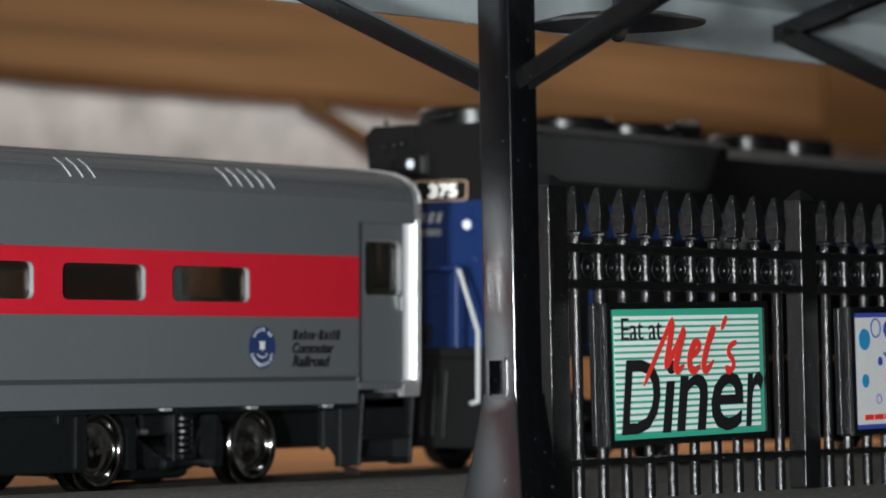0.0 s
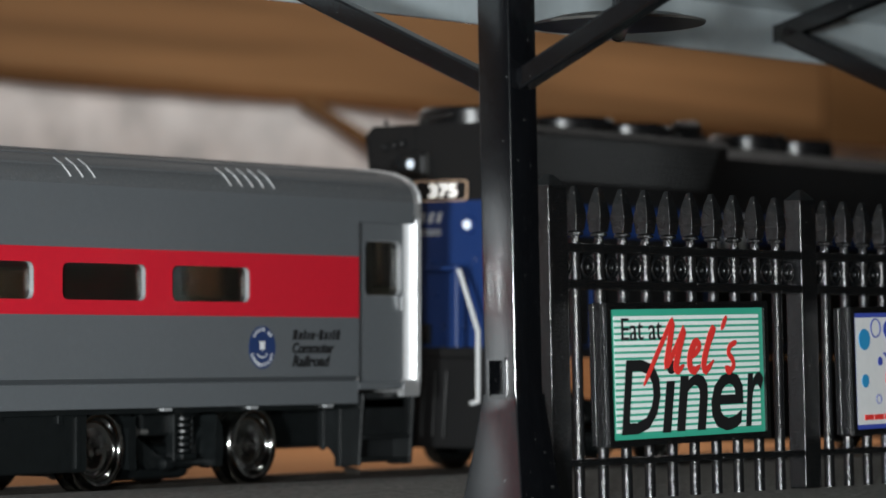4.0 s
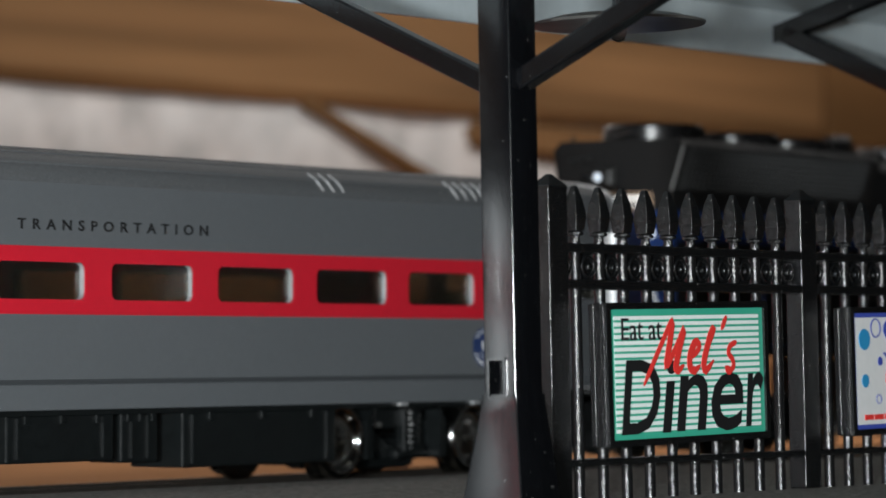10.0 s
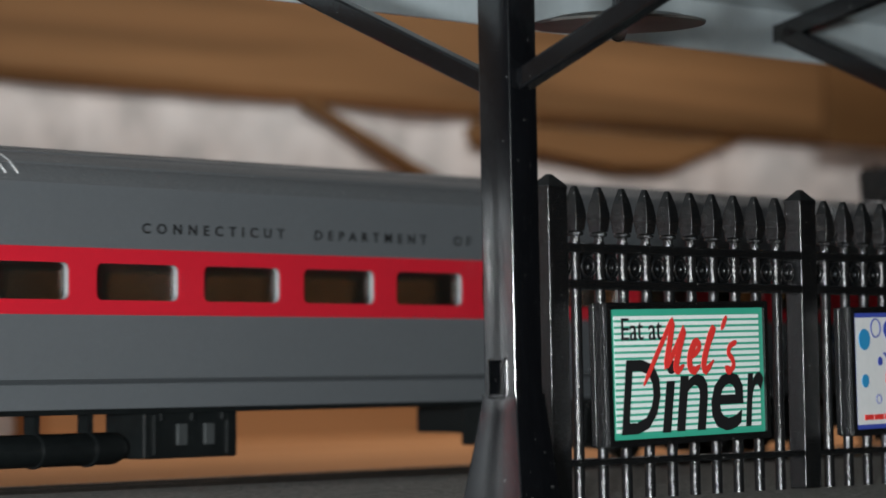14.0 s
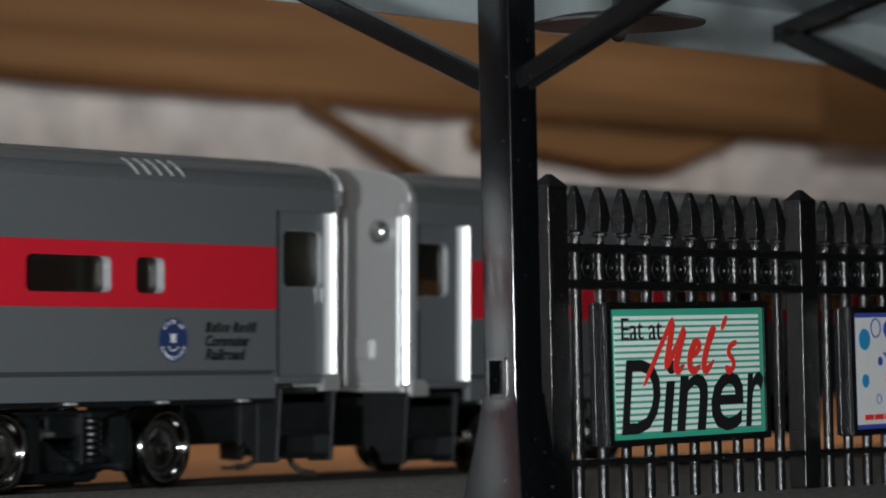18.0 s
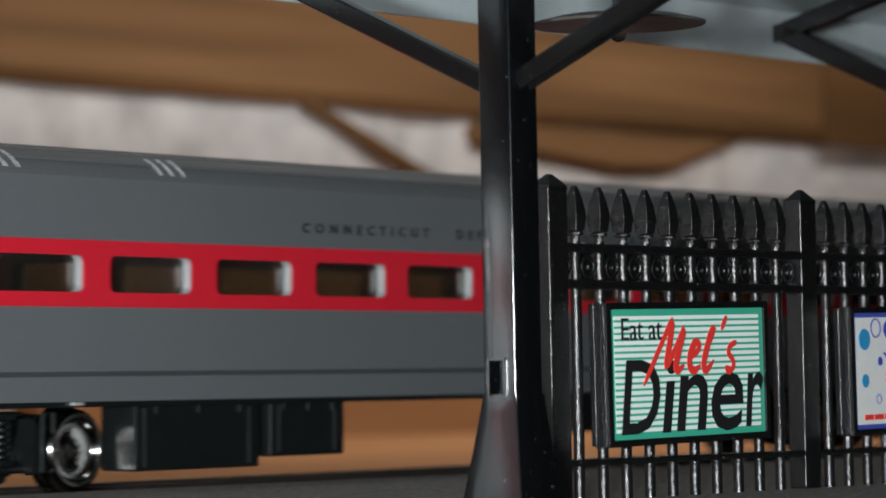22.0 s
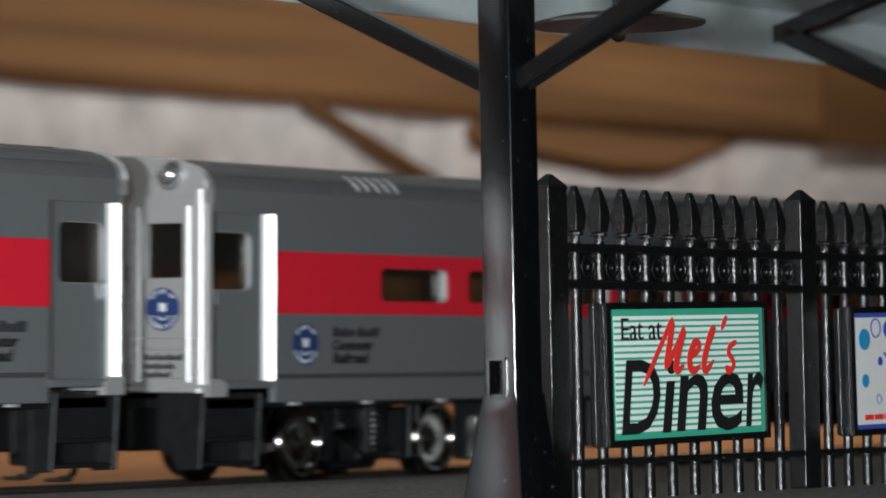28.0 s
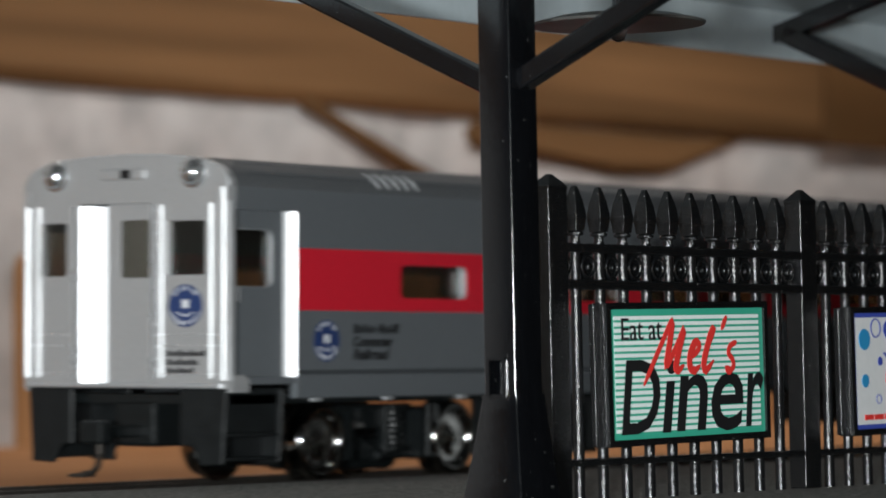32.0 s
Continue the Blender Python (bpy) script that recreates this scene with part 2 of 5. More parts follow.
def ring_frame(bm, outer, inner, y0, y1):
    """A frame between two outlines of equally many points, from y0 to y1."""
    n = len(outer)
    o0 = [bm.verts.new((p[0], y0, p[1])) for p in outer]
    i0 = [bm.verts.new((p[0], y0, p[1])) for p in inner]
    o1 = [bm.verts.new((p[0], y1, p[1])) for p in outer]
    i1 = [bm.verts.new((p[0], y1, p[1])) for p in inner]
    for k in range(n):
        j = (k + 1) % n
        bm.faces.new((o0[k], o0[j], i0[j], i0[k]))
        bm.faces.new((i0[k], i0[j], i1[j], i1[k]))
        bm.faces.new((o1[k], o1[j], o0[j], o0[k]))
        bm.faces.new((i1[k], i1[j], o1[j], o1[k]))
    bmesh.ops.recalc_face_normals(bm, faces=bm.faces)
    return bm


def lettering(text, height, width, thick=0.00006, shear=0.0, spacing=1.0, bold=0.0):
    """A bmesh of built-in letters in the XY plane, its lower left at the origin, of that height and width."""
    cu = bpy.data.curves.new("lettering", "FONT")
    cu.body, cu.size, cu.extrude, cu.shear, cu.space_character, cu.offset = text, 1.0, 0.02, shear, spacing, bold
    cu.resolution_u = 3
    ob = bpy.data.objects.new("lettering", cu)
    scene.collection.objects.link(ob)
    dg = bpy.context.evaluated_depsgraph_get()
    me = bpy.data.meshes.new_from_object(ob.evaluated_get(dg))
    bpy.data.objects.remove(ob)
    bm = bmesh.new()
    bm.from_mesh(me)
    bpy.data.meshes.remove(me)
    xs = [v.co.x for v in bm.verts]
    ys = [v.co.y for v in bm.verts]
    lo, hi = Vector((min(xs), min(ys), 0)), Vector((max(xs), max(ys), 0))
    for v in bm.verts:
        v.co = Vector(((v.co.x - lo.x) / (hi.x - lo.x) * width, (v.co.y - lo.y) / (hi.y - lo.y) * height, v.co.z / 0.02 * thick))
    return bm


def moved(bm, m):
    bmesh.ops.transform(bm, matrix=m, verts=bm.verts)
    return bm


def merged(*bms):
    out = bmesh.new()
    for b in bms:
        me = bpy.data.meshes.new("t")
        b.to_mesh(me)
        b.free()
        out.from_mesh(me)
        bpy.data.meshes.remove(me)
    return out


def torus(bm, at, major, minor, n=20, m=7):
    rings = []
    for i in range(n):
        a = 2 * math.pi * i / n
        rings.append([bm.verts.new((at[0] + (major + minor * math.cos(2 * math.pi * k / m)) * math.cos(a), at[1] + minor * math.sin(2 * math.pi * k / m), at[2] + (major + minor * math.cos(2 * math.pi * k / m)) * math.sin(a))) for k in range(m)])
    for i in range(n):
        for k in range(m):
            bm.faces.new((rings[i][k], rings[i][(k + 1) % m], rings[(i + 1) % n][(k + 1) % m], rings[(i + 1) % n][k]))
    bmesh.ops.recalc_face_normals(bm, faces=bm.faces)
    return bm


SIDE_N = pose(0, 0, 0, 90, 0, 0)       # lettering plane that faces -Y
SIDE_P = pose(0, 0, 0, 90, 0, 180)     # lettering plane that faces +Y
END_N = pose(0, 0, 0, 90, 0, -90)      # lettering plane that faces -X

# ------------------------------------------------------------------ setting
part_floor = part("table_top", boxed(-2.15, 4.15, -0.6, 1.02, -0.02, 0.0), TABLE_WOOD)
tagged(part_floor, "brown plywood top of the model railway table", "table", kind="structure")
slab_m = Matrix.Translation((0.5854, 0.3955, 0)) @ pose(0, 0, 0, 0, 0, -2.7)
slab = part("platform", boxed(-0.135, 1.2, -0.11, 0.1210, 0.0005, PLATFORM_Z, 0.0008), CONCRETE)
slab.matrix_world = slab_m
tagged(slab, "gritty gray model station platform slab", "platform", kind="structure")

# walls of the room: insulation between brown timber
WALL_Y = 1.0
w = part("wall_back", bmesh.new(), BATT)
bm = bmesh.new()
nx, nz = 176, 30
grid = [[bm.verts.new((-2.2 + 6.4 * i / nx, WALL_Y + 0.003 * noise.noise(Vector((i * 0.45, 0, k * 0.5))), -0.6 + 2.2 * k / nz)) for i in range(nx + 1)] for k in range(nz + 1)]
for k in range(nz):
    for i in range(nx):
        bm.faces.new((grid[k][i], grid[k][i + 1], grid[k + 1][i + 1], grid[k + 1][i]))
bm.normal_update()
bm.to_mesh(w.data)
bm.free()
tagged(w, "pale pinkish insulation batts facing the room", "wall", kind="structure")
for nm, bounds in (("wall_left", (-2.25, -2.2, -2.2, 1.1, -0.6, 1.6)), ("wall_right", (4.2, 4.25, -2.2, 1.1, -0.6, 1.6)), ("wall_near", (-2.25, 4.25, -2.25, -2.2, -0.6, 1.6))):
    tagged(part(nm, boxed(*bounds), ROOM), "dim basement wall", "wall", kind="structure")
tagged(part("ceiling", boxed(-2.25, 4.25, -2.25, 1.1, 1.6, 1.65), ROOM), "dim basement ceiling", "ceiling", kind="structure")
tagged(part("floor", boxed(-2.25, 4.25, -2.25, 1.1, -0.65, -0.6), CONCRETE), "gray basement floor", "floor", kind="structure")


def timber(name, bounds, mat, label, turn=0.0):
    x0, x1, y0, y1, z0, z1 = bounds
    cx, cz = (x0 + x1) / 2, (z0 + z1) / 2
    ob = part(name, boxed(x0 - cx, x1 - cx, y0, y1, z0 - cz, z1 - cz, min(0.007, (y1 - y0) * 0.4)), mat)
    ob.matrix_world = pose(cx, 0, cz, 0, turn, 0)
    return tagged(ob, label, "beam")


timber("wall_beam", (-2.1, 4.1, 0.9945, 1.02, 0.1490, 0.25), BEAM_WOOD, "wide brown timber beam along the wall", -0.35)
timber("lower_board", (1.115, 4.1, 0.987, 1.01, -0.015, 0.080), BOARD_WOOD, "orange-brown plywood board behind the track")
timber("wall_brace", (1.300, 1.448, 0.9955, 1.015, 0.1275, 0.1370), BEAM_WOOD, "thin brown diagonal wall brace", 17.5)
bm = extrude_profile(bmesh.new(), [(1.44, 0.1520), (1.44, 0.1375), (1.492, 0.1353), (1.568, 0.1290), (1.624, 0.1314), (1.706, 0.1535)], "Y", 0.9948, 1.015)
bmesh.ops.bevel(bm, geom=list(bm.edges), offset=0.004, segments=2, affect="EDGES")
tagged(part("lower_beam", bm, BEAM_WOOD), "brown tapered timber under the wall beam", "beam")
timber("wall_post", (1.785, 1.93, 0.9905, 0.9940, 0.1540, 0.50), DARK_WOOD, "brown upright timber post against the wall")

# ------------------------------------------------------------------ track
track = empty("railway_track", Matrix.Translation((0, TRACK_Y, 0)))
tagged(track, "model railway track with steel rails on dark ties", "track", kind="structure")
for y in (-0.0159, 0.0, 0.0159):
    bm = boxed(-2.1, 4.1, y - 0.0008, y + 0.0008, 0.0065, RAIL_Z, 0.0003)
    box(bm, -2.1, 4.1, y - 0.0004, y + 0.0004, 0.0042, 0.0066)
    box(bm, -2.1, 4.1, y - 0.0016, y + 0.0016, 0.0047, 0.0054)
    part("rail", bm, TRACK_STEEL, track)
pts = [(-0.0365, -0.0002), (-0.0315, 0.0043), (0.0315, 0.0043), (0.0365, -0.0002)]
part("roadbed", extrude_profile(bmesh.new(), pts, "X", -2.1, 4.1), ROADBED, track, "dark sloped plastic roadbed")
tie_mesh = None
for i in range(300):
    if tie_mesh is None:
        t0 = part("tie", boxed(-0.0032, 0.0032, -0.0275, 0.0275, 0.0, 0.0049, 0.0004), TIE, track)
        tie_mesh = t0.data
    else:
        t0 = new("tie", tie_mesh)
        t0.parent = track
    t0.location = (-1.0 + i * 0.0135, 0, 0)

# ------------------------------------------------------------------ coaches
HALF = 0.0317
LENGTH = 0.564
GAP = 0.028
SILL, BELT0, BELT1, RED0, RED1, WIN0, WIN1, EAVE = 0.0190, 0.0247, 0.0258, 0.0401, 0.0550, 0.0434, 0.0516, 0.0690
DOOR = 0.0262                       # the vestibule's length from the end
FULL = [(0.0690 + 0.0380 * k, 0.0690 + 0.0380 * k + 0.0290) for k in range(11)]
SMALL = (LENGTH - 0.0778, LENGTH - 0.0673)
ROOF = [(HALF, EAVE), (HALF - 0.0004, 0.0712), (HALF - 0.0016, 0.0732), (HALF - 0.0038, 0.0749), (HALF - 0.0075, 0.0763), (HALF - 0.0127, 0.0772),
        (HALF - 0.020, 0.0779), (0.0, 0.0783)]
TRUCK_X = (0.082, LENGTH - 0.082)
WHEEL_R = 0.0095
CROWN = 1.0                         # height of the roof curve, lower on the later coaches


def rise(z):
    return EAVE + (z - EAVE) * CROWN


def wheelset_mesh():
    bm = bmesh.new()
    for s in (-1, 1):
        y = 0.0159 * s
        prof = [(0.0004, 0.0034), (0.0011, 0.0033), (0.0014, 0.0026), (0.0026, 0.0024), (0.0029, 0.0016), (0.0044, 0.0014), (0.0061, 0.0014), (0.0066, 0.0016), (0.0069, 0.0020), (0.0071, 0.0026), (0.0074, 0.0031),
                (0.0078, 0.0034), (0.0084, 0.0035), (0.0088, 0.0033), (0.0092, 0.0029), (0.0094, 0.0024), (0.0095, 0.0018), (0.0095, -0.0012), (0.0106, -0.0016), (0.0106, -0.0024), (0.0012, -0.0024)]
        lathe(bm, [(r, y + o * s) for r, o in prof], 32)
    tube(bm, (0, -0.0165, 0), (0, 0.0165, 0), 0.0011, seg=8)
    return bm


def add_truck(parent, x, label, near=-1):
    """A four-wheel truck: bolster, gear block, dropped side frames, springs, brake gear, end frames and two wheelsets."""
    tr = part("truck", boxed(-0.0080, 0.0080, -0.0146, 0.0146, 0.0120, 0.0176, 0.0008), UNDER, parent, label)
    tr.location = (x, 0, 0)
    part("frame_block", boxed(-0.0225, 0.0225, -0.0104, 0.0104, 0.0132, 0.0178, 0.0006), UNDER, tr)
    part("gear_block", boxed(-0.0155, 0.0155, -0.0106, 0.0106, 0.0016, 0.0098, 0.0022), UNDER, tr, "dark rounded gear block")
    for s in (-1, 1):
        def slab(name, x0, x1, d0, d1, z0, z1, bevel, mat=UNDER, lab=""):
            return part(name, boxed(*sorted((-s * x0, -s * x1)), *sorted((s * d0, s * d1)), z0, z1, bevel), mat, tr, lab)
        low = [(-0.0235, 0.0152), (-0.0235, 0.0122), (-0.0160, 0.0116), (-0.0035, 0.0040), (0.0130, 0.0040), (0.0185, 0.0102), (0.0235, 0.0106), (0.0235, 0.0140), (0.0165, 0.0140), (0.0112, 0.0078), (0.0000, 0.0078), (-0.0130, 0.0152)]
        bm = extrude_profile(bmesh.new(), [(-s * px, pz) for px, pz in low], "Y", s * 0.0108, s * 0.0131)
        bmesh.ops.bevel(bm, geom=list(bm.edges), offset=0.0004, segments=1, affect="EDGES")
        part("side_frame", bm, UNDER, tr, "dark dropped side frame")
        prof = []
        for k in range(6):
            prof += [(0.0013, 0.0078 + 0.0015 * k), (0.0021, 0.0082 + 0.0015 * k), (0.0021, 0.0088 + 0.0015 * k)]
        smooth(part("spring", lathe(bmesh.new(), prof + [(0.0013, 0.0168)], 12, "Z", (-s * 0.0062, s * 0.0152, 0)), UNDER, tr, "dark coil spring"), 30)
        slab("spring_seat", 0.0036, 0.0090, 0.0128, 0.0176, 0.0062, 0.0079, 0.0005)
        slab("spring_cap", 0.0030, 0.0094, 0.0128, 0.0178, 0.0166, 0.0182, 0.0004)
        slab("hanger", 0.0020, 0.0034, 0.0136, 0.0162, 0.0058, 0.0180, 0.0003)
        slab("hanger", 0.0093, 0.0101, 0.0136, 0.0156, 0.0066, 0.0176, 0.0002)
        part("brake_rod", tube(bmesh.new(), (-s * 0.0000, s * 0.0143, 0.0054), (-s * 0.0182, s * 0.0143, 0.0058), 0.0011, seg=10), UNDER, tr)
        bm = lathe(bmesh.new(), [(0.0004, -0.0022), (0.0014, -0.0018), (0.0017, 0.0), (0.0014, 0.0018), (0.0004, 0.0022)], 12, "X", (-s * 0.0012, s * 0.0146, 0.0054))
        smooth(part("rod_joint", bm, UNDER, tr), 50)
        bm = lathe(bmesh.new(), [(0.0006, -0.0194), (0.0017, -0.0191), (0.0020, -0.0180), (0.0020, -0.0112), (0.0014, -0.0108), (0.0007, -0.0100), (0.0007, -0.0060)], 14, "X", (0, s * 0.0143, 0.0131))
        if s > 0:
            moved(bm, pose(0, 2 * s * 0.0143, 0, 0, 0, 180))
        smooth(part("brake_cylinder", bm, STEEL, tr, "dull steel brake cylinder"), 40)
        slab("cylinder_bracket", -0.0178, -0.0120, 0.0118, 0.0150, 0.0150, 0.0176, 0.0004)
        slab("top_plate", -0.0190, 0.0150, 0.0100, 0.0150, 0.0174, 0.0184, 0.0004)
    for dx in (-0.0285, 0.0285):
        out = 1 if dx > 0 else -1
        for yc in (-0.0160, 0.0160):
            bx = dx - out * 0.0126
            bm = extrude_profile(bmesh.new(), [(bx - out * 0.0014, 0.0046), (bx + out * 0.0012, 0.0046), (bx + out * 0.0018, 0.0095), (bx + out * 0.0012, 0.0142), (bx - out * 0.0010, 0.0168)], "Y", yc - 0.0022, yc + 0.0026)
            part("brake_shoe", bm, UNDER, tr, "dark brake shoe at the wheel")
        part("axle_box", boxed(dx - 0.0042, dx + 0.0042, -0.0105, 0.0105, 0.0040, 0.0136, 0.0010), UNDER, tr, "dark axle gear box")
        xe = dx + out * 0.0078
        part("end_plate", boxed(*sorted((dx, xe + out * 0.0006)), *sorted((near * 0.0108, near * -0.0024)), 0.0160, 0.0174, 0.0004), UNDER, tr)
        for yc in (near * 0.0100, near * 0.0042, near * -0.0016):
            part("end_post", boxed(*sorted((xe - out * 0.0012, xe + out * 0.0004)), yc - 0.0007, yc + 0.0007, 0.0042, 0.0164, 0.0003), UNDER, tr)
        for yc in (near * 0.0071, near * 0.0013):
            part("brake_plate", boxed(*sorted((xe - out * 0.0030, xe - out * 0.0006)), yc - 0.0022, yc + 0.0022, 0.0078, 0.0162, 0.0006), UNDER, tr)
        part("cross_pipe", tube(bmesh.new(), (xe - out * 0.0020, near * 0.0104, 0.0040), (xe - out * 0.0020, near * -0.0020, 0.0040), 0.0007, seg=10), UNDER, tr)
        ws = smooth(part("wheelset", wheelset_mesh(), NICKEL, tr, "shiny nickel wheelset"), 35)
        ws.location = (dx, 0, WHEEL_R)
    return tr


@functools.lru_cache(maxsize=None)
def seal_print():
    """The emblem's white print, built once."""
    bms = []
    for word, mid, sign, step in (("STATE OF", 90, -1, 14.0), ("CONNECTICUT", 270, 1, 13.0)):
        for k, ch in enumerate(word):
            if ch == " ":
                continue
            a = mid + sign * step * (k - (len(word) - 1) / 2)
            wide = 0.00022 if ch == "I" else 0.00068
            lt = moved(lettering(ch, 0.00088, wide, 0.00005, bold=0.03), Matrix.Translation((-wide / 2, -0.00044, 0)))
            c = 0.0042
            bms.append(moved(lt, Matrix.Translation((c * math.cos(math.radians(a)), c * math.sin(math.radians(a)), 0.00011)) @ pose(0, 0, 0, 0, 0, a - 90 if sign < 0 else a + 90)))
    marks = merged(*bms)
    q = [(-0.0014, 0.0018), (-0.0006, 0.0012), (0.0, 0.0016), (0.0006, 0.0012), (0.0014, 0.0018), (0.0010, 0.0002), (0.0013, -0.0010), (0.0004, -0.0006), (0.0, -0.0014), (-0.0004, -0.0006), (-0.0013, -0.0010), (-0.0010, 0.0002)]
    extrude_profile(marks, [(0.8 * px, 0.8 * pz + 0.0002) for px, pz in q], "Z", 0.00006, 0.00015)
    for k in range(5):
        a = math.radians(225 + 22.5 * k)
        box(marks, 0.0024 * math.cos(a) - 0.0003, 0.0024 * math.cos(a) + 0.0003, 0.0024 * math.sin(a) - 0.0002, 0.0024 * math.sin(a) + 0.0002, 0.00006, 0.00014)
    me = bpy.data.meshes.new("seal_print")
    marks.to_mesh(me)
    marks.free()
    return me


def seal(bm_at):
    """A round emblem: blue disc, white words round the rim and a small light shield."""
    disc = bmesh.new()
    tube(disc, (0, 0, 0), (0, 0, 0.00008), 0.0051, seg=28)
    marks = bmesh.new()
    marks.from_mesh(seal_print())
    return moved(disc, bm_at), moved(marks, bm_at)


def coach_side(coach, s, reveal=0.0033):
    """The side wall at y = s * HALF, with its windows, door and print."""
    y, inn = s * HALF, -s * 0.0005
    bm = bmesh.new()
    xs = [DOOR]
    holes = FULL + [SMALL]
    for a, b in zip(holes, holes[1:]):
        xs.append((a[1] + b[0]) / 2)
    xs.append(LENGTH - DOOR)
    for (h0, h1), x0, x1 in zip(holes, xs, xs[1:]):
        holed_cell(bm, x0, x1, RED0, RED1, rounded(h0, h1, WIN0, WIN1, 0.0017), y, inn)
    bmesh.ops.remove_doubles(bm, verts=bm.verts, dist=1e-6)
    bmesh.ops.recalc_face_normals(bm, faces=bm.faces)
    if s * (sum(f.normal.y * f.calc_area() for f in bm.faces)) < 0:
        bmesh.ops.reverse_faces(bm, faces=bm.faces)
    part("window_band", bm, RED, coach, "red painted band round the windows")
    for h0, h1 in holes:
        bm = ring_frame(bmesh.new(), rounded(h0 - 0.0003, h1 + 0.0003, WIN0 - 0.0003, WIN1 + 0.0003, 0.0020), rounded(h0, h1, WIN0, WIN1, 0.0017), y - s * 0.0003, y - s * (reveal + 0.0003))
        wf = part("window_frame", bm, WINDOW_TRIM, coach, "gray rounded window frame")
        bm = bmesh.new()
        extrude_profile(bm, rounded(h0, h1, WIN0, WIN1, 0.0017), "Y", y - s * (reveal - 0.0003), y - s * reveal)
        part("pane", bm, PANE, wf)
    ya, yb = sorted((y, y - s * 0.002))
    pts = [(y, RED0 - 0.00002), (y, BELT1), (y - s * 0.0017, BELT0 + 0.0001), (y - s * 0.0024, BELT0 - 0.0006), (y - s * 0.0024, RED0 - 0.00002)]
    bm = extrude_profile(bmesh.new(), pts, "X", DOOR, LENGTH - DOOR)
    box(bm, DOOR, LENGTH - DOOR, ya, yb, SILL, BELT0, 0.0003)
    part("lower_side", bm, GRAY, coach)
    part("upper_side", boxed(DOOR, LENGTH - DOOR, ya, yb, RED1 + 0.00002, EAVE), GRAY, coach)
    for end in (0, 1):
        ex = (lambda v: v) if end == 0 else (lambda v: LENGTH - v)

        def span(a, b):
            return sorted((ex(a), ex(b)))
        d = -s * 0.0024
        y0, y1 = sorted((y + d, y + d - s * 0.0012))
        door_lo, door_hi, wl, wh = 0.0243, 0.0636, 0.0455, 0.0592
        a, b = span(0.0038, 0.0248)
        h = span(0.0047, 0.0204)
        bm = bmesh.new()
        holed_cell(bm, a, b, door_lo, door_hi, rounded(h[0], h[1], wl, wh, 0.0020), y + d, -s * 0.001)
        bmesh.ops.recalc_face_normals(bm, faces=bm.faces)
        if s * (sum(f.normal.y * f.calc_area() for f in bm.faces)) < 0:
            bmesh.ops.reverse_faces(bm, faces=bm.faces)
        door = part("vestibule_door", bm, GRAY, coach)
        bm = extrude_profile(bmesh.new(), rounded(h[0] - 0.0002, h[1] + 0.0002, wl - 0.0002, wh + 0.0002, 0.0020), "Y", y + d - s * 0.0016, y + d - s * 0.0020)
        part("pane", bm, PANE, door)
        bm = ring_frame(bmesh.new(), rounded(h[0] - 0.0001, h[1] + 0.0001, wl - 0.0001, wh + 0.0001, 0.0020), rounded(h[0] + 0.00012, h[1] - 0.00012, wl + 0.00012, wh - 0.00012, 0.0019), y + d - s * 0.0003, y + d - s * 0.0017)
        smooth(part("window_frame", bm, WINDOW_TRIM, door, "thin gray window frame"), 40)
        hx = ex(0.0060)
        bm = tube(bmesh.new(), (hx, y + d + s * 0.0008, 0.0420), (hx, y + d + s * 0.0008, 0.0455), 0.00035, seg=6)
        part("handle", bm, CHROME, door, "short bright door handle")
        a, b = span(0.0030, DOOR)
        part("door_header", boxed(a, b, ya, yb, door_hi, EAVE), GRAY, coach)
        part("door_sill", boxed(a, b, ya, yb, 0.0224, door_lo, 0.0004), GRAY, coach)
        q = [(ex(0.0012), 0.0206), (ex(0.0078), 0.0206), (ex(0.0078), 0.0234), (ex(0.0062), 0.0247), (ex(0.0012), 0.0247)]
        part("corner_bracket", extrude_profile(bmesh.new(), q, "Y", y + s * 0.0003, y - s * 0.0016), SILVER, coach, "silver bracket under the door jamb")
        # curved jambs beside the door
        for jx0, jx1 in ((0.0044, 0.0020), (0.0240, DOOR)):
            bm = bmesh.new()
            rows = []
            for k in range(13):
                f = k / 12
                xx = jx0 + (jx1 - jx0) * (0.25 * math.sin(f * math.pi / 2) + 0.75 * f)
                yy = y + d * (0.25 * math.cos(f * math.pi / 2) + 0.75 * (1 - f))
                rows.append((ex(xx), yy))
            tall = [door_lo + (door_hi - door_lo) * k / 8 for k in range(9)]
            vs = [[bm.verts.new((px, py, z)) for px, py in rows] for z in tall]
            for r0, r1 in zip(vs, vs[1:]):
                for k in range(12):
                    bm.faces.new((r0[k], r0[k + 1], r1[k + 1], r1[k]))
            bmesh.ops.recalc_face_normals(bm, faces=bm.faces)
            if s * sum(f.normal.y * f.calc_area() for f in bm.faces) < 0:
                bmesh.ops.reverse_faces(bm, faces=bm.faces)
            smooth(part("door_jamb", bm, JAMB, coach, "curved silver door jamb"), 60)
        # steps under the door
        a, b = span(0.0020, DOOR - 0.0042)

        def deep(d0, d1):
            return sorted((y - s * d0, y - s * d1))
        st = part("step_box", boxed(a, b, *deep(0.0024, 0.0031), 0.0110, 0.0215, 0.0003), STEP, coach, "dark boxed entry steps")
        part("tread", boxed(a, b, *deep(0.0018, 0.0076), 0.0101, 0.0110, 0.0002), STEP, st)
        part("riser", boxed(a, b, *deep(0.0072, 0.0079), 0.0046, 0.0102, 0.0002), STEP, st)
        part("tread", boxed(a, b, *deep(0.0022, 0.0074), 0.0044, 0.0054, 0.0003), STEP, st)
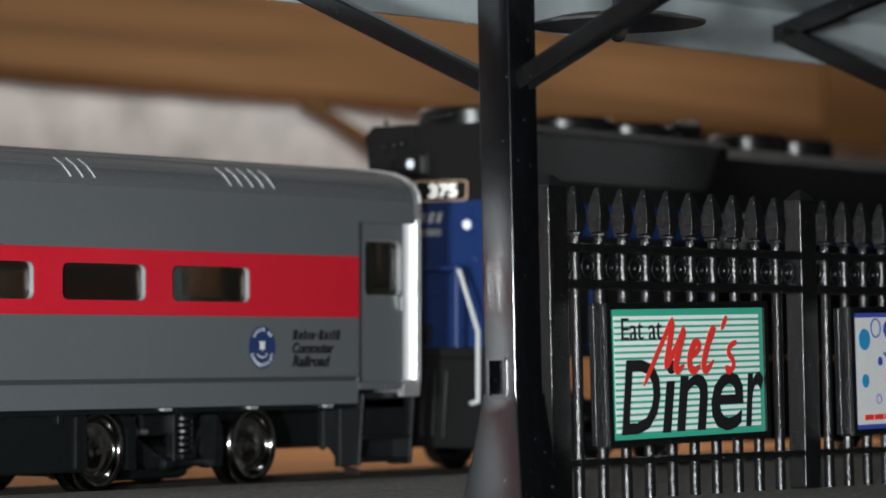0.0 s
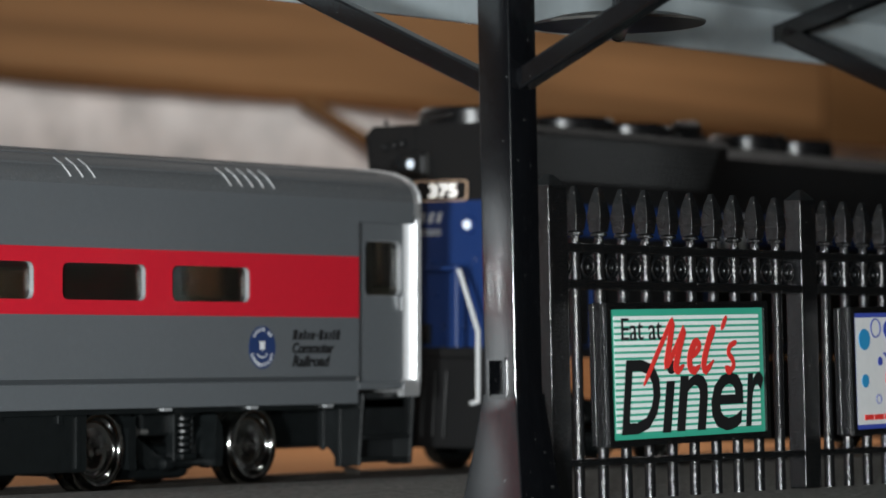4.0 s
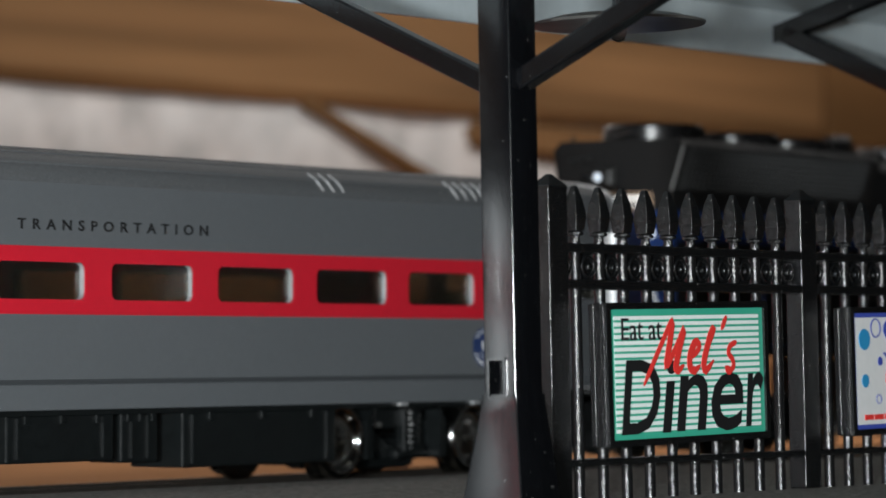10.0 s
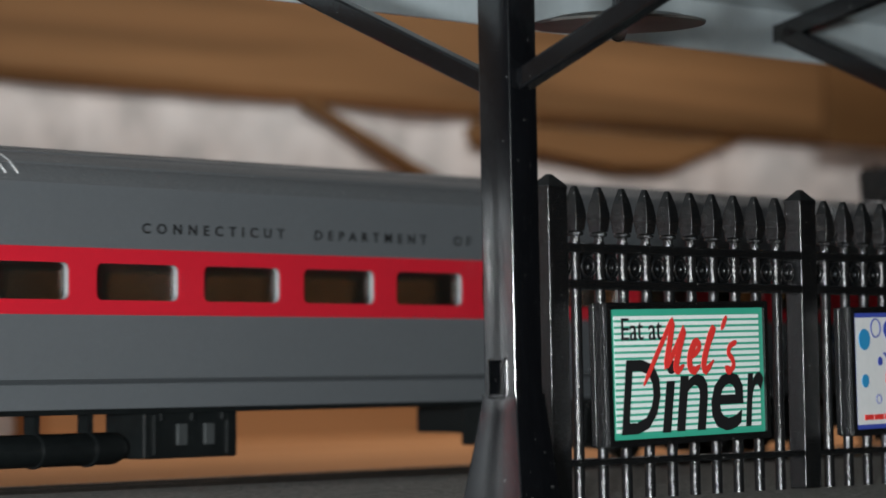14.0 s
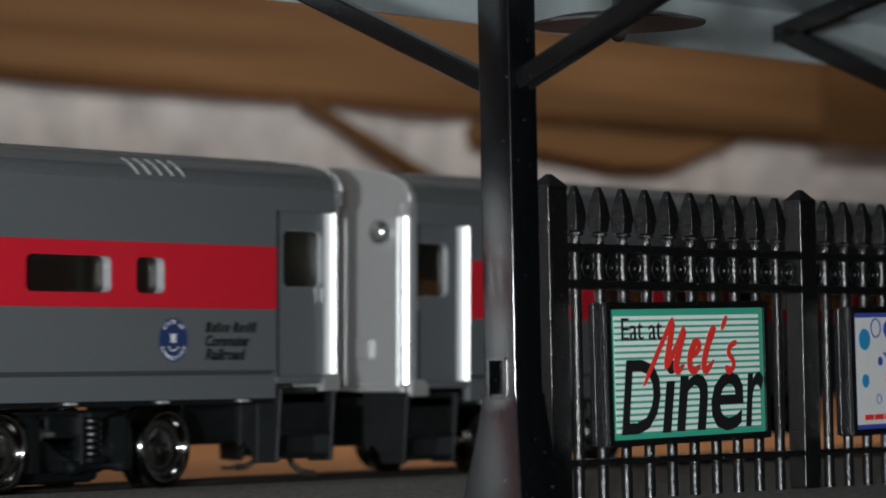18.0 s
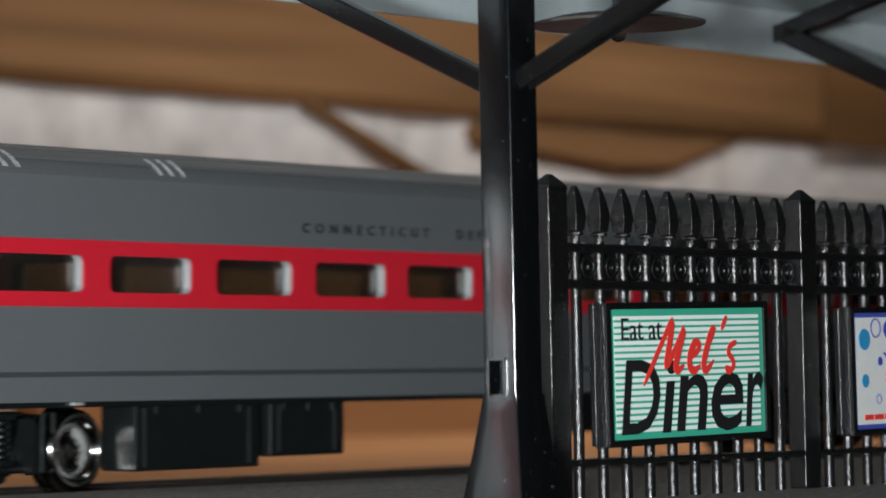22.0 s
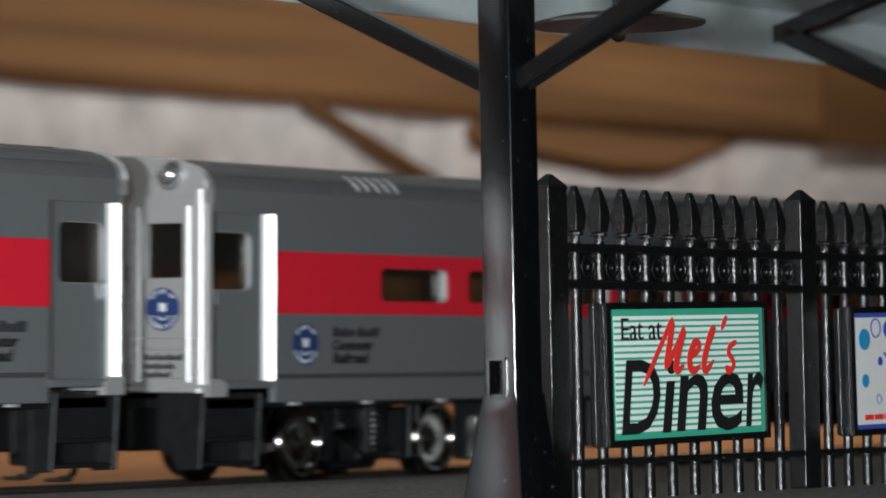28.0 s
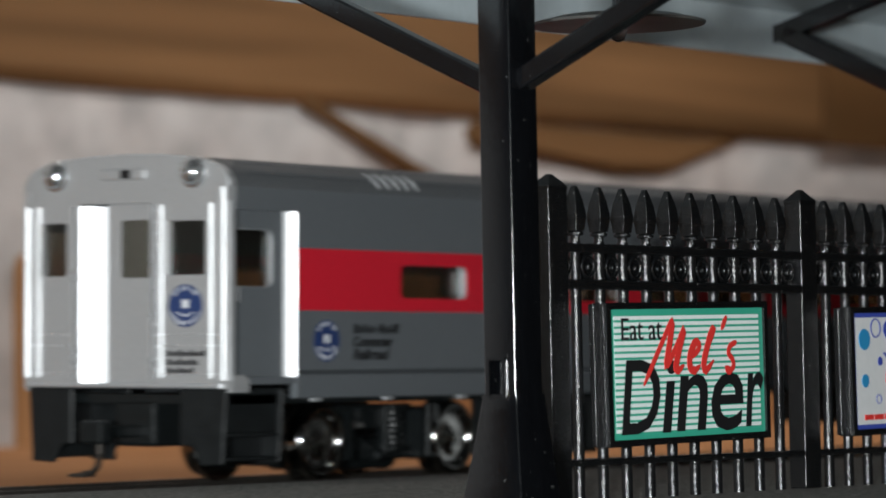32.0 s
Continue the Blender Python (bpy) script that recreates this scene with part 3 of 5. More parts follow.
        pts = [(y - s * dd, z) for dd, z in ((0.0010, 0.0215), (0.0022, 0.0037), (0.0090, 0.0034), (0.0102, 0.0062), (0.0120, 0.0080), (0.0150, 0.0080), (0.0150, 0.0215))]
        for e0, e1 in ((0.0006, 0.0020), (DOOR - 0.0042, DOOR - 0.0030)):
            bm = extrude_profile(bmesh.new(), pts, "X", *span(e0, e1))
            bmesh.ops.bevel(bm, geom=list(bm.edges), offset=0.0003, segments=1, affect="EDGES")
            part("side_plate", bm, STEP, st, "dark stepped side plate")
        for d0, d1, z0, z1 in ((0.0072, 0.0092, 0.0034, 0.0205), (0.0124, 0.0138, 0.0074, 0.0190)):
            part("rib", boxed(*span(DOOR - 0.0031, DOOR - 0.0022), *deep(d0, d1), z0, z1, 0.0003), STEP, st)
    for tx0 in (TRUCK_X[0] - 0.0456, TRUCK_X[0] - 0.016, TRUCK_X[0] + 0.016, TRUCK_X[1] - 0.016, TRUCK_X[1] + 0.016, TRUCK_X[1] + 0.0456):
        part("sill_tab", boxed(tx0 - 0.0016, tx0 + 0.0016, *sorted((y - s * 0.0012, y - s * 0.0040)), 0.0182, 0.0190, 0.0002), WINDOW_TRIM, coach, "small gray tab under the sill")
    # print: emblem, three short lines and the long inscription
    turn = SIDE_N if s < 0 else SIDE_P
    sg = 1 if s < 0 else -1

    def put(bm, left_x, z):
        return moved(bm, Matrix.Translation((left_x, y + s * 0.00006, z)) @ turn)
    for cx, tx in ((0.0382, 0.0490), (LENGTH - 0.0647, LENGTH - 0.0530)):
        if s > 0:
            cx, tx = LENGTH - cx, LENGTH - tx
        disc, marks = seal(Matrix.Translation((cx, y, 0.0328)) @ turn)
        em = part("emblem", disc, SEAL_BLUE, coach, "round blue and white emblem")
        part("emblem_print", marks, WHITE, em)
        for x0, x1 in ((0, 0.0017), (0.0022, 0.0036), (0.0041, 0.0051), (0.0056, 0.0066), (0.0071, 0.0084), (0.0090, 0.0098), (0.0103, 0.0119), (0.0124, 0.0138), (0.0143, 0.0152), (0.0157, 0.0167), (0.0172, 0.0186)):
            hgt = 0.0024 if x0 in (0, 0.0041, 0.0103, 0.0157, 0.0172) else 0.0018
            lift = 0.0008 if x0 == 0.009 else 0.0
            q = [(x0, lift), (x1, lift), (x1 + 0.0005, 0.0013 if lift else hgt), (x0 + 0.0005, 0.0013 if lift else hgt)]
            part("letter_bar", put(extrude_profile(bmesh.new(), q, "Z", 0, 0.00006), tx, 0.0346), LETTER, coach, "black print mark")
        part("company_line", put(lettering("Commuter", 0.0027, 0.0166, shear=0.22, bold=0.035), tx, 0.0313), LETTER, coach, "black lettering")
        part("company_line", put(lettering("Railroad", 0.0028, 0.0150, shear=0.22, bold=0.035), tx, 0.0281), LETTER, coach, "black lettering")
    tx = 0.1777 if s < 0 else LENGTH - 0.1777
    line = put(lettering("CONNECTICUT   DEPARTMENT   OF   TRANSPORTATION", 0.0024, 0.2085, spacing=1.9, bold=0.018), tx, 0.0586)
    part("inscription", line, LETTER, coach, "widely spaced black inscription")


def coach_end(coach, cab):
    """The end wall at x = 0 (cab) or x = LENGTH."""
    ex = (lambda v: v) if cab else (lambda v: LENGTH - v)
    out = -1 if cab else 1
    outline = [(-y, rise(z)) for y, z in ROOF] + [(y, rise(z)) for y, z in reversed(ROOF[:-1])]
    outline = [(-HALF + 0.0002, 0.0215)] + outline + [(HALF - 0.0002, 0.0215)]

    def slab_x(a, b):
        return sorted((ex(a), ex(b)))
    top = [p for p in outline if p[1] > 0.060]
    a, b = slab_x(0.0, 0.003)
    bm = bmesh.new()
    pts = [(-HALF, 0.0655)] + top + [(HALF, 0.0655)]
    extrude_profile(bm, pts, "X", a, b)
    cap = part("end_cap", bm, SILVER, coach, "silver domed end panel")
    smooth(cap, 30)
    bm = bmesh.new()
    for p, q in zip(top, top[1:]):
        tube(bm, (ex(0.0004), p[0], p[1]), (ex(0.0004), q[0], q[1]), 0.0004, seg=8)
    part("edge_trim", bm, JAMB, coach, "thin bright end trim")
    turn_end = END_N if cab else pose(0, 0, 0, 90, 0, 90)
    if cab:
        for s, yi, wy, wh in ((-1, -0.0080, -0.0190, 0.0061), (1, 0.0137, 0.0223, 0.0045)):
            lo, hi = sorted((s * (HALF - 0.0002), yi))
            bm = bmesh.new()
            holed_cell(bm, lo, hi, 0.0215, 0.0655, rounded(wy - wh, wy + wh, 0.0478, 0.0616, 0.0008), 0.0, 0.0018)
            bmesh.ops.recalc_face_normals(bm, faces=bm.faces)
            moved(bm, pose(0, 0, 0, 0, 0, -90) @ Matrix.Diagonal((-1, 1, 1, 1)))
            bmesh.ops.recalc_face_normals(bm, faces=bm.faces)
            pn = part("end_panel", bm, SILVER, coach, "silver end panel with a window")
            bm = extrude_profile(bmesh.new(), rounded(wy - wh - 0.0002, wy + wh + 0.0002, 0.0476, 0.0618, 0.0008), "X", 0.0016, 0.0020)
            part("pane", bm, PANE, pn)
            bm = ring_frame(bmesh.new(), rounded(wy - wh, wy + wh, 0.0478, 0.0616, 0.0008), rounded(wy - wh + 0.0005, wy + wh - 0.0005, 0.0483, 0.0611, 0.0006), 0.0004, 0.0016)
            moved(bm, pose(0, 0, 0, 0, 0, -90) @ Matrix.Diagonal((-1, 1, 1, 1)))
            bmesh.ops.recalc_face_normals(bm, faces=bm.faces)
            part("window_frame", bm, SILVER, pn)
            bm = bmesh.new()
            for z in (0.0248, 0.0315, 0.0341):
                box(bm, -0.0003, 0.0002, lo + 0.002, hi - 0.002, z, z + 0.0003)
            part("trim_line", bm, CHROME, pn)
            # slanting wall of the door recess
            y2 = 0.0080 if s > 0 else -0.0068
            ahead = [(0.0036 * (0.8 * f / 8 + 0.2 * math.sin(f * math.pi / 16)), yi + (y2 - yi) * (0.8 * f / 8 + 0.2 * (1 - math.cos(f * math.pi / 16)))) for f in range(9)]
            behind = [(px + 0.0012, py + s * 0.0006) for px, py in reversed(ahead)]
            bm = extrude_profile(bmesh.new(), ahead + behind, "Z", 0.0218, 0.0650)
            smooth(part("recess_wall", bm, JAMB, coach, "curved silver recess wall"), 40)
            # corner post, quarter round
            bm = bmesh.new()
            vs = []
            for z in (0.0235, 0.0688):
                vs.append([bm.verts.new((0.0022 - 0.0026 * math.cos(f), s * (HALF - 0.0024 + 0.0026 * math.sin(f)), z)) for f in [k * math.pi / 20 for k in range(11)]])
            for k in range(10):
                bm.faces.new((vs[0][k], vs[0][k + 1], vs[1][k + 1], vs[1][k]))
            smooth(part("corner_post", bm, JAMB, coach, "polished rounded corner post"), 60)
            bm = tube(bmesh.new(), (-0.0002, s * (HALF - 0.0050), 0.0240), (-0.0002, s * (HALF - 0.0050), 0.0650), 0.0006, seg=14)
            smooth(part("trim_bar", bm, JAMB, coach, "bright vertical trim bar"), 50)
            if s < 0:
                bm = tube(bmesh.new(), (-0.0002, -0.0117, 0.0240), (-0.0002, -0.0117, 0.0650), 0.0005, seg=14)
                smooth(part("trim_bar", bm, JAMB, coach, "bright vertical trim bar"), 50)
            if s > 0:
                bm = tube(bmesh.new(), (-0.0002, HALF - 0.0014, 0.0240), (-0.0002, HALF - 0.0014, 0.0650), 0.0010, seg=16)
                smooth(part("trim_bar", bm, JAMB, coach, "bright vertical trim bar"), 50)
            # grab irons
            gy = yi + s * 0.0014
            bm = tube(bmesh.new(), (-0.0010, gy, 0.0235), (-0.0010, gy, 0.0650), 0.0005, seg=6)
            part("grab_iron", bm, CHROME, coach, "thin silver grab bar")
            # lamps
            bm = lathe(bmesh.new(), [(0.0038, 0.0), (0.0037, -0.0006), (0.0031, -0.0008), (0.0029, -0.0016), (0.0023, -0.0024), (0.0014, -0.0030), (0.0004, -0.0033)], 24, "X", (0, s * 0.0213, 0.0724))
            smooth(part("headlight", bm, LENS, coach, "round chrome headlight"), 50)
        door = part("end_door", boxed(0.0036, 0.0048, -0.0068, 0.0080, 0.0215, 0.0655), SILVER, coach, "recessed silver end door")
        bm = extrude_profile(bmesh.new(), rounded(-0.0060, 0.0034, 0.0478, 0.0616, 0.0008), "X", 0.0033, 0.0040)
        part("pane", bm, PANE, door)
        bm = bmesh.new()
        for k in range(15):
            z = 0.0258 + k * 0.0027
            tube(bm, (-0.0003, -0.0082, z), (-0.0003, -0.0102, z), 0.00022, seg=5)
        part("rivet_strip", bm, CHROME, coach)
        bm = boxed(-0.0012, 0.0004, -0.0068, 0.0068, 0.0710, 0.0738, 0.0006)
        mk = part("marker_box", bm, SILVER, coach, "small roof marker lamp box")
        part("lens", boxed(-0.0016, -0.0010, -0.0030, 0.0000, 0.0714, 0.0734, 0.0002), BLACK, mk)
        bm = bmesh.new()
        for s in (-1,):
            disc, marks = seal(Matrix.Translation((-0.00006, s * 0.0190, 0.0410)) @ END_N)
            em = part("emblem", disc, SEAL_BLUE, coach, "round blue and white emblem")
            part("emblem_print", marks, WHITE, em)
        bm.free()
        for z, wd in ((0.0298, 0.0125), (0.0277, 0.0105), (0.0257, 0.0090)):
            for k in range(int(wd / 0.0012)):
                y0 = -0.0133 - k * 0.0012
                part("letter_bar", boxed(-0.00015, 0.0001, y0 - 0.0009, y0, z - 0.0007, z + (0.0008 if k % 3 == 0 else 0.0004)), LETTER, coach, "black print mark")
    else:
        a, b = slab_x(0.0, 0.003)
        bm = boxed(a, b, -HALF + 0.003, HALF - 0.003, 0.0215, 0.0655)
        part("end_panel", bm, SILVER, coach, "plain silver end panel")
        x = ex(0.0) + out * 0.0006
        part("end_door", boxed(*sorted((ex(0.0) + out * 0.0002, ex(0.0))), -0.0085, 0.0085, 0.0240, 0.0640), SILVER, coach, "flush silver end door")

        def proud(d):
            return sorted((x + out * d, x))
        for s in (-1, 1):
            sp = part("side_panel", boxed(*sorted((x, ex(0.0))), *sorted((s * 0.0121, s * 0.0284)), 0.0232, 0.0655, 0.0002), SILVER, coach, "silver panel beside the end door")
            for y0, y1 in ((0.0117, 0.0126), (0.0281, 0.0291)):
                smooth(part("trim_bar", tube(bmesh.new(), (x, s * (y0 + y1) / 2, 0.0229), (x, s * (y0 + y1) / 2, 0.0654), 0.0006, seg=12), JAMB, sp, "bright vertical trim bar"), 50)
            for z in (0.0234, 0.0310, 0.0338, 0.0657):
                part("trim_line", boxed(*proud(0.0003), *sorted((s * 0.0124, s * 0.0280)), z, z + 0.0003), SILVER, sp)
            bm = lathe(bmesh.new(), [(0.0034, 0.0), (0.0033, out * 0.0010), (0.0026, out * 0.0020), (0.0016, out * 0.0027), (0.0004, out * 0.0030)], 20, "X", (x, s * 0.0235, 0.0616))
            smooth(part("marker_lamp", bm, LENS, sp, "round chrome marker lamp"), 60)
            part("latch", boxed(*proud(0.0014), *sorted((s * 0.0160, s * 0.0208)), 0.0298, 0.0348, 0.0003), SILVER, sp, "square latch plate")
            for k in range(7):
                part("rivet", tube(bmesh.new(), (ex(0.0), s * 0.0099, 0.0672 + 0.0014 * k), (ex(0.0) + out * 0.0003, s * 0.0099, 0.0672 + 0.0014 * k), 0.0003, seg=6), SILVER, coach)
        for s in (-1, 1):
            bm = bmesh.new()
            vs = []
            for z in (0.0235, 0.0688):
                vs.append([bm.verts.new((ex(0.0030 - 0.0032 * math.sin(f)), s * (HALF - 0.0030 + 0.0032 * math.cos(f)), z)) for f in [k * math.pi / 20 for k in range(11)]])
            for k in range(10):
                bm.faces.new((vs[0][k], vs[0][k + 1], vs[1][k + 1], vs[1][k]))
            smooth(part("corner_post", bm, CHROME, coach, "polished rounded corner post"), 60)
    bm = tube(bmesh.new(), (ex(-0.0002), -HALF + 0.002, 0.0221), (ex(-0.0002), HALF - 0.002, 0.0221), 0.0006, seg=10)
    smooth(part("lower_trim", bm, JAMB, coach, "bright trim along the end sill"), 50)
    # end underframe with the coupler
    a, b = slab_x(0.004, 0.030)
    part("coupler_pocket", boxed(a, b, -0.0065, 0.0065, 0.0075, 0.0190, 0.001), UNDER, coach)
    p0, p1 = ex(0.006), ex(-0.0138)
    bm = boxed(*sorted((p0, p1)), -0.0016, 0.0016, 0.0098, 0.0126, 0.0005)
    k0, k1 = sorted((ex(-0.0100), ex(-0.0140)))
    box(bm, k0, k1, -0.0050 if cab else -0.0020, 0.0020 if cab else 0.0050, 0.0085, 0.0140, 0.0007)
    pts = [Vector((ex(-0.0085), 0.0, 0.0092)), Vector((ex(-0.0085), 0, 0.0060)), Vector((ex(-0.0080), 0.0012, 0.0030)), Vector((ex(-0.0072), 0.0036, 0.0014)), Vector((ex(-0.0066), 0.0072, 0.0010))]
    cp = part("coupler", bm, UNDER, coach, "dark knuckle coupler")
    bm = bmesh.new()
    for q0, q1 in zip(pts, pts[1:]):
        tube(bm, q0, q1, 0.0008, seg=8)
    box(bm, pts[-1].x - 0.0026, pts[-1].x + 0.0026, pts[-1].y - 0.0022, pts[-1].y + 0.0022, 0.0004, 0.0013, 0.0003)
    part("uncoupling_pin", bm, TRACK_STEEL, cp, "curved steel uncoupling pin")


def build_coach(boxes, tanks, seen, reveal=0.0033, tank_z=0.0098):
    coach = empty("passenger_coach")
    tagged(coach, "gray model passenger coach with red window band", "train car", "coaches of the train")
    # roof
    bm = bmesh.new()
    outline = [(-y, rise(z)) for y, z in ROOF] + [(y, rise(z)) for y, z in reversed(ROOF[:-1])]
    extrude_profile(bm, outline, "X", 0.003, LENGTH - 0.003)
    smooth(part("roof", bm, ROOF_GRAY, coach, "rounded gray roof"), 25)
    for start, count in ((0.0600, 5), (0.1250, 3), (LENGTH - 0.0770, 5), (LENGTH - 0.1360, 3)):
        for s in (-1, 1):
            for k in range(count):
                x = start + k * 0.0041
                bm = bmesh.new()
                q = [(x + s * 0.0007 * i, s * y, rise(z)) for i, (y, z) in enumerate(((HALF - 0.0001, 0.0706), (HALF - 0.0004, 0.0717), (HALF - 0.0015, 0.0734), (HALF - 0.0034, 0.0749)))]
                for a, b in zip(q, q[1:]):
                    tube(bm, a, b, 0.00020, seg=5)
                part("roof_rib", bm, JAMB, coach)
    for s in (-1, 1):
        for y, z in ((HALF - 0.0002, 0.0694), (HALF - 0.0016, 0.0732), (HALF - 0.0060, 0.0758), (HALF - 0.0127, 0.0772)):
            bm = boxed(0.010, LENGTH - 0.010, *sorted((s * (y - 0.0004), s * (y + 0.00012))), rise(z) - 0.00025, rise(z) + 0.00025)
            part("roof_seam", bm, ROOF_GRAY, coach)
    part("underframe", boxed(0.004, LENGTH - 0.004, -HALF + 0.0024, HALF - 0.0024, 0.0178, 0.0200), UNDER, coach)
    for s in (-1, 1):
        coach_side(coach, s, reveal)
    coach_end(coach, True)
    coach_end(coach, False)
    # underfloor equipment
    for x0, x1, z0, half, deep in boxes:
        ya, yb = sorted((seen * half, seen * (half - deep)))
        eb = part("equipment_box", boxed(x0, x1, ya, yb, z0, 0.0180, 0.0005), UNDER, coach, "dark underfloor equipment box")
        for k in range(3):
            bx = x0 + (x1 - x0) * (k + 0.5) / 3
            part("bracket", boxed(bx - 0.0008, bx + 0.0008, *sorted((seen * half, seen * (half + 0.0007))), 0.0158, 0.0178, 0.0002), UNDER, eb)
        for x in (x0 + 0.0030, x1 - 0.0042):
            part("hinge", boxed(x, x + 0.0012, *sorted((seen * half, seen * (half + 0.0005))), z0 + 0.001, 0.0172), UNDER, eb)
        if half > 0.025 and 0.0115 < deep < 0.014:
            for x in ((x0 + x1) / 2 - 0.006, (x0 + x1) / 2 + 0.004):
                part("vent", boxed(x - 0.0018, x + 0.0018, *sorted((seen * half, seen * (half + 0.0006))), z0 + 0.003, z0 + 0.0080, 0.0002), VENT, eb, "small gray vent")
    for x0, x1 in tanks:
        for s in (seen,):
            bm = lathe(bmesh.new(), [(0.0005, x0), (0.0030, x0 + 0.0006), (0.0037, x0 + 0.003), (0.0037, x1 - 0.003), (0.0030, x1 - 0.0006), (0.0005, x1)], 16, "X", (0, s * 0.0215, tank_z))
            for k in range(3):
                x = x0 + (x1 - x0) * (k + 0.6) / 3.2
                tube(bm, (x, s * 0.0215, tank_z), (x + 0.0012, s * 0.0215, tank_z), 0.0041, seg=16)
                box(bm, x, x + 0.002, *sorted((s * 0.0200, s * 0.0230)), 0.0135, 0.0180)
            smooth(part("air_tank", bm, UNDER, coach, "long dark cylindrical underfloor tank"), 40)
    for k, x in enumerate(TRUCK_X):
        lead = (k == 0) == (seen > 0)
        tr = add_truck(coach, x + (-0.0016 * seen if lead else 0.0), "dark sprung four-wheel truck", seen)
        if not lead:
            for dx in (0.0172, 0.0208):
                hx, hy = -seen * dx, seen * 0.0186
                bm = tube(bmesh.new(), (hx, hy, 0.0050), (hx, hy, 0.0182), 0.0006, seg=8)
                tube(bm, (hx, hy, 0.0050), (hx, hy - seen * 0.0050, 0.0050), 0.0006, seg=8)
                part("brake_hanger", bm, UNDER, tr, "thin dark brake hanger")
    return coach


def lift_body(coach, dz):
    for ch in coach.children:
        if not ch.name.startswith("truck"):
            ch.location.z += dz


FRONT = 0.7373
coach_a = build_coach([(0.122, 0.181, 0.0049, 0.0270, 0.0160), (0.187, 0.200, 0.0065, 0.0245, 0.010), (0.205, 0.241, 0.0073, 0.0265, 0.008), (0.206, 0.224, 0.0098, 0.0080, 0.016),
                       (0.3456, 0.3795, 0.0072, 0.0270, 0.012)], [(0.382, 0.440)], 1, 0.0019)
coaches = [(coach_a, FRONT, True, 0.0)]
CROWN = 0.86
coach_b = build_coach([(0.1215, 0.1672, 0.0028, 0.0270, 0.0105), (0.1716, 0.2010, 0.0050, 0.0270, 0.0060), (0.3025, 0.333, 0.0082, 0.0250, 0.0100), (0.3040, 0.3420, 0.0084, 0.0148, 0.010)], [(0.3295, 0.3748)], -1, 0.0030, 0.0108)
for k, dz in ((1, 0.0017), (2, 0.0007), (3, 0.0016)):
    c = coach_b if k == 1 else copy_thing(coach_b, Matrix.Identity(4))
    if k == 1:
        plain_z = dz
    else:
        lift_body(c, -plain_z)
    lift_body(c, dz)
    coaches.append((c, FRONT - k * (LENGTH + GAP) - LENGTH, False, dz))
coach_a["label"] = "gray model passenger coach coupled behind the locomotive"
coaches[3][0]["label"] = "last gray model coach with silver cab end"

# ------------------------------------------------------------------ locomotive
LOCO_X = 0.7875
loco = empty("locomotive")
tagged(loco, "black and blue model diesel hood locomotive", "locomotive")
HL = 0.335
HW, FLARE, FW = 0.0180, 0.0203, 0.0220


def z_(v):
    return v - RAIL_Z


bm = bmesh.new()
pts = [(-HW, z_(0.0413)), (-HW, z_(0.0803)), (HW, z_(0.0803)), (HW, z_(0.0413))]
extrude_profile(bm, pts, "X", 0.0, HL)
part("hood", bm, LOCO_BLUE, loco, "blue long hood")
pts = [(-HW, z_(0.0803)), (-HW, z_(0.0862)), (-FW, z_(0.0990)), (-0.0200, z_(0.1010)), (0.0200, z_(0.1010)), (FW, z_(0.0990)), (FLARE, z_(0.0862)), (HW, z_(0.0803))]
bm = extrude_profile(bmesh.new(), pts, "X", 0.0, 0.118)
part("radiator_section", bm, LOCO_BLACK, loco, "black flared radiator section")
pts = [(-HW, z_(0.0803)), (-HW, z_(0.0965)), (-0.0140, z_(0.1000)), (0.0140, z_(0.1000)), (HW, z_(0.0965)), (HW, z_(0.0803))]
bm = extrude_profile(bmesh.new(), pts, "X", 0.1182, HL)
part("upper_hood", bm, LOCO_BLACK, loco, "black upper hood")
for s in (-1, 1):
    bm = bmesh.new()
    foot = HW if s < 0 else FLARE
    a, b = Vector((0, s * (foot + 0.0001), z_(0.0868))), Vector((0, s * FW, z_(0.0982)))
    for k in range(40):
        x = 0.004 + k * 0.0027
        tube(bm, (x, a.y, a.z), (x, b.y, b.z), 0.0004, seg=4)
    for k in range(9):
        p = a.lerp(b, k / 8)
        tube(bm, (0.003, p.y, p.z), (0.112, p.y, p.z), 0.0004, seg=4)
    part("radiator_screen", bm, LOCO_MESH, loco, "black mesh radiator screen")
    # near edge in silver: the bright highlight along it is put into the colour
    bm = tube(bmesh.new(), (-0.0003, s * foot, z_(0.0862)), (-0.0003, s * FW, z_(0.0988)), 0.0004, seg=6)
    part("hood_edge", bm, SILVER if s < 0 else BLACK, loco)
for s in (-1, 1):
    part("hood_panel", boxed(0.002, HL - 0.002, *sorted((s * HW, s * (HW + 0.0002))), z_(0.0416), z_(0.0718)), LOCO_BLACK, loco, "black side panel band")
for x, r, up in ((0.0190, 0.0150, 0.0), (0.0640, 0.0142, -0.0004), (0.0970, 0.0135, -0.0006), (0.1660, 0.0120, -0.0004), (0.1950, 0.0120, -0.0008)):
    bm = lathe(bmesh.new(), [(r, z_(0.0985)), (r, z_(0.1050 + up)), (r - 0.0008, z_(0.1060 + up)), (r - 0.0022, z_(0.1058 + up)), (r - 0.0028, z_(0.1030)), (0.003, z_(0.1030)), (0.003, z_(0.1050 + up)), (0.0005, z_(0.1052 + up))], 28, "Z", (x, 0, 0))
    smooth(part("roof_fan", bm, FAN_BLACK, loco, "round black roof fan"), 35)
bm = boxed(0.120, 0.136, -0.004, 0.004, z_(0.1000), z_(0.1046), 0.0006)
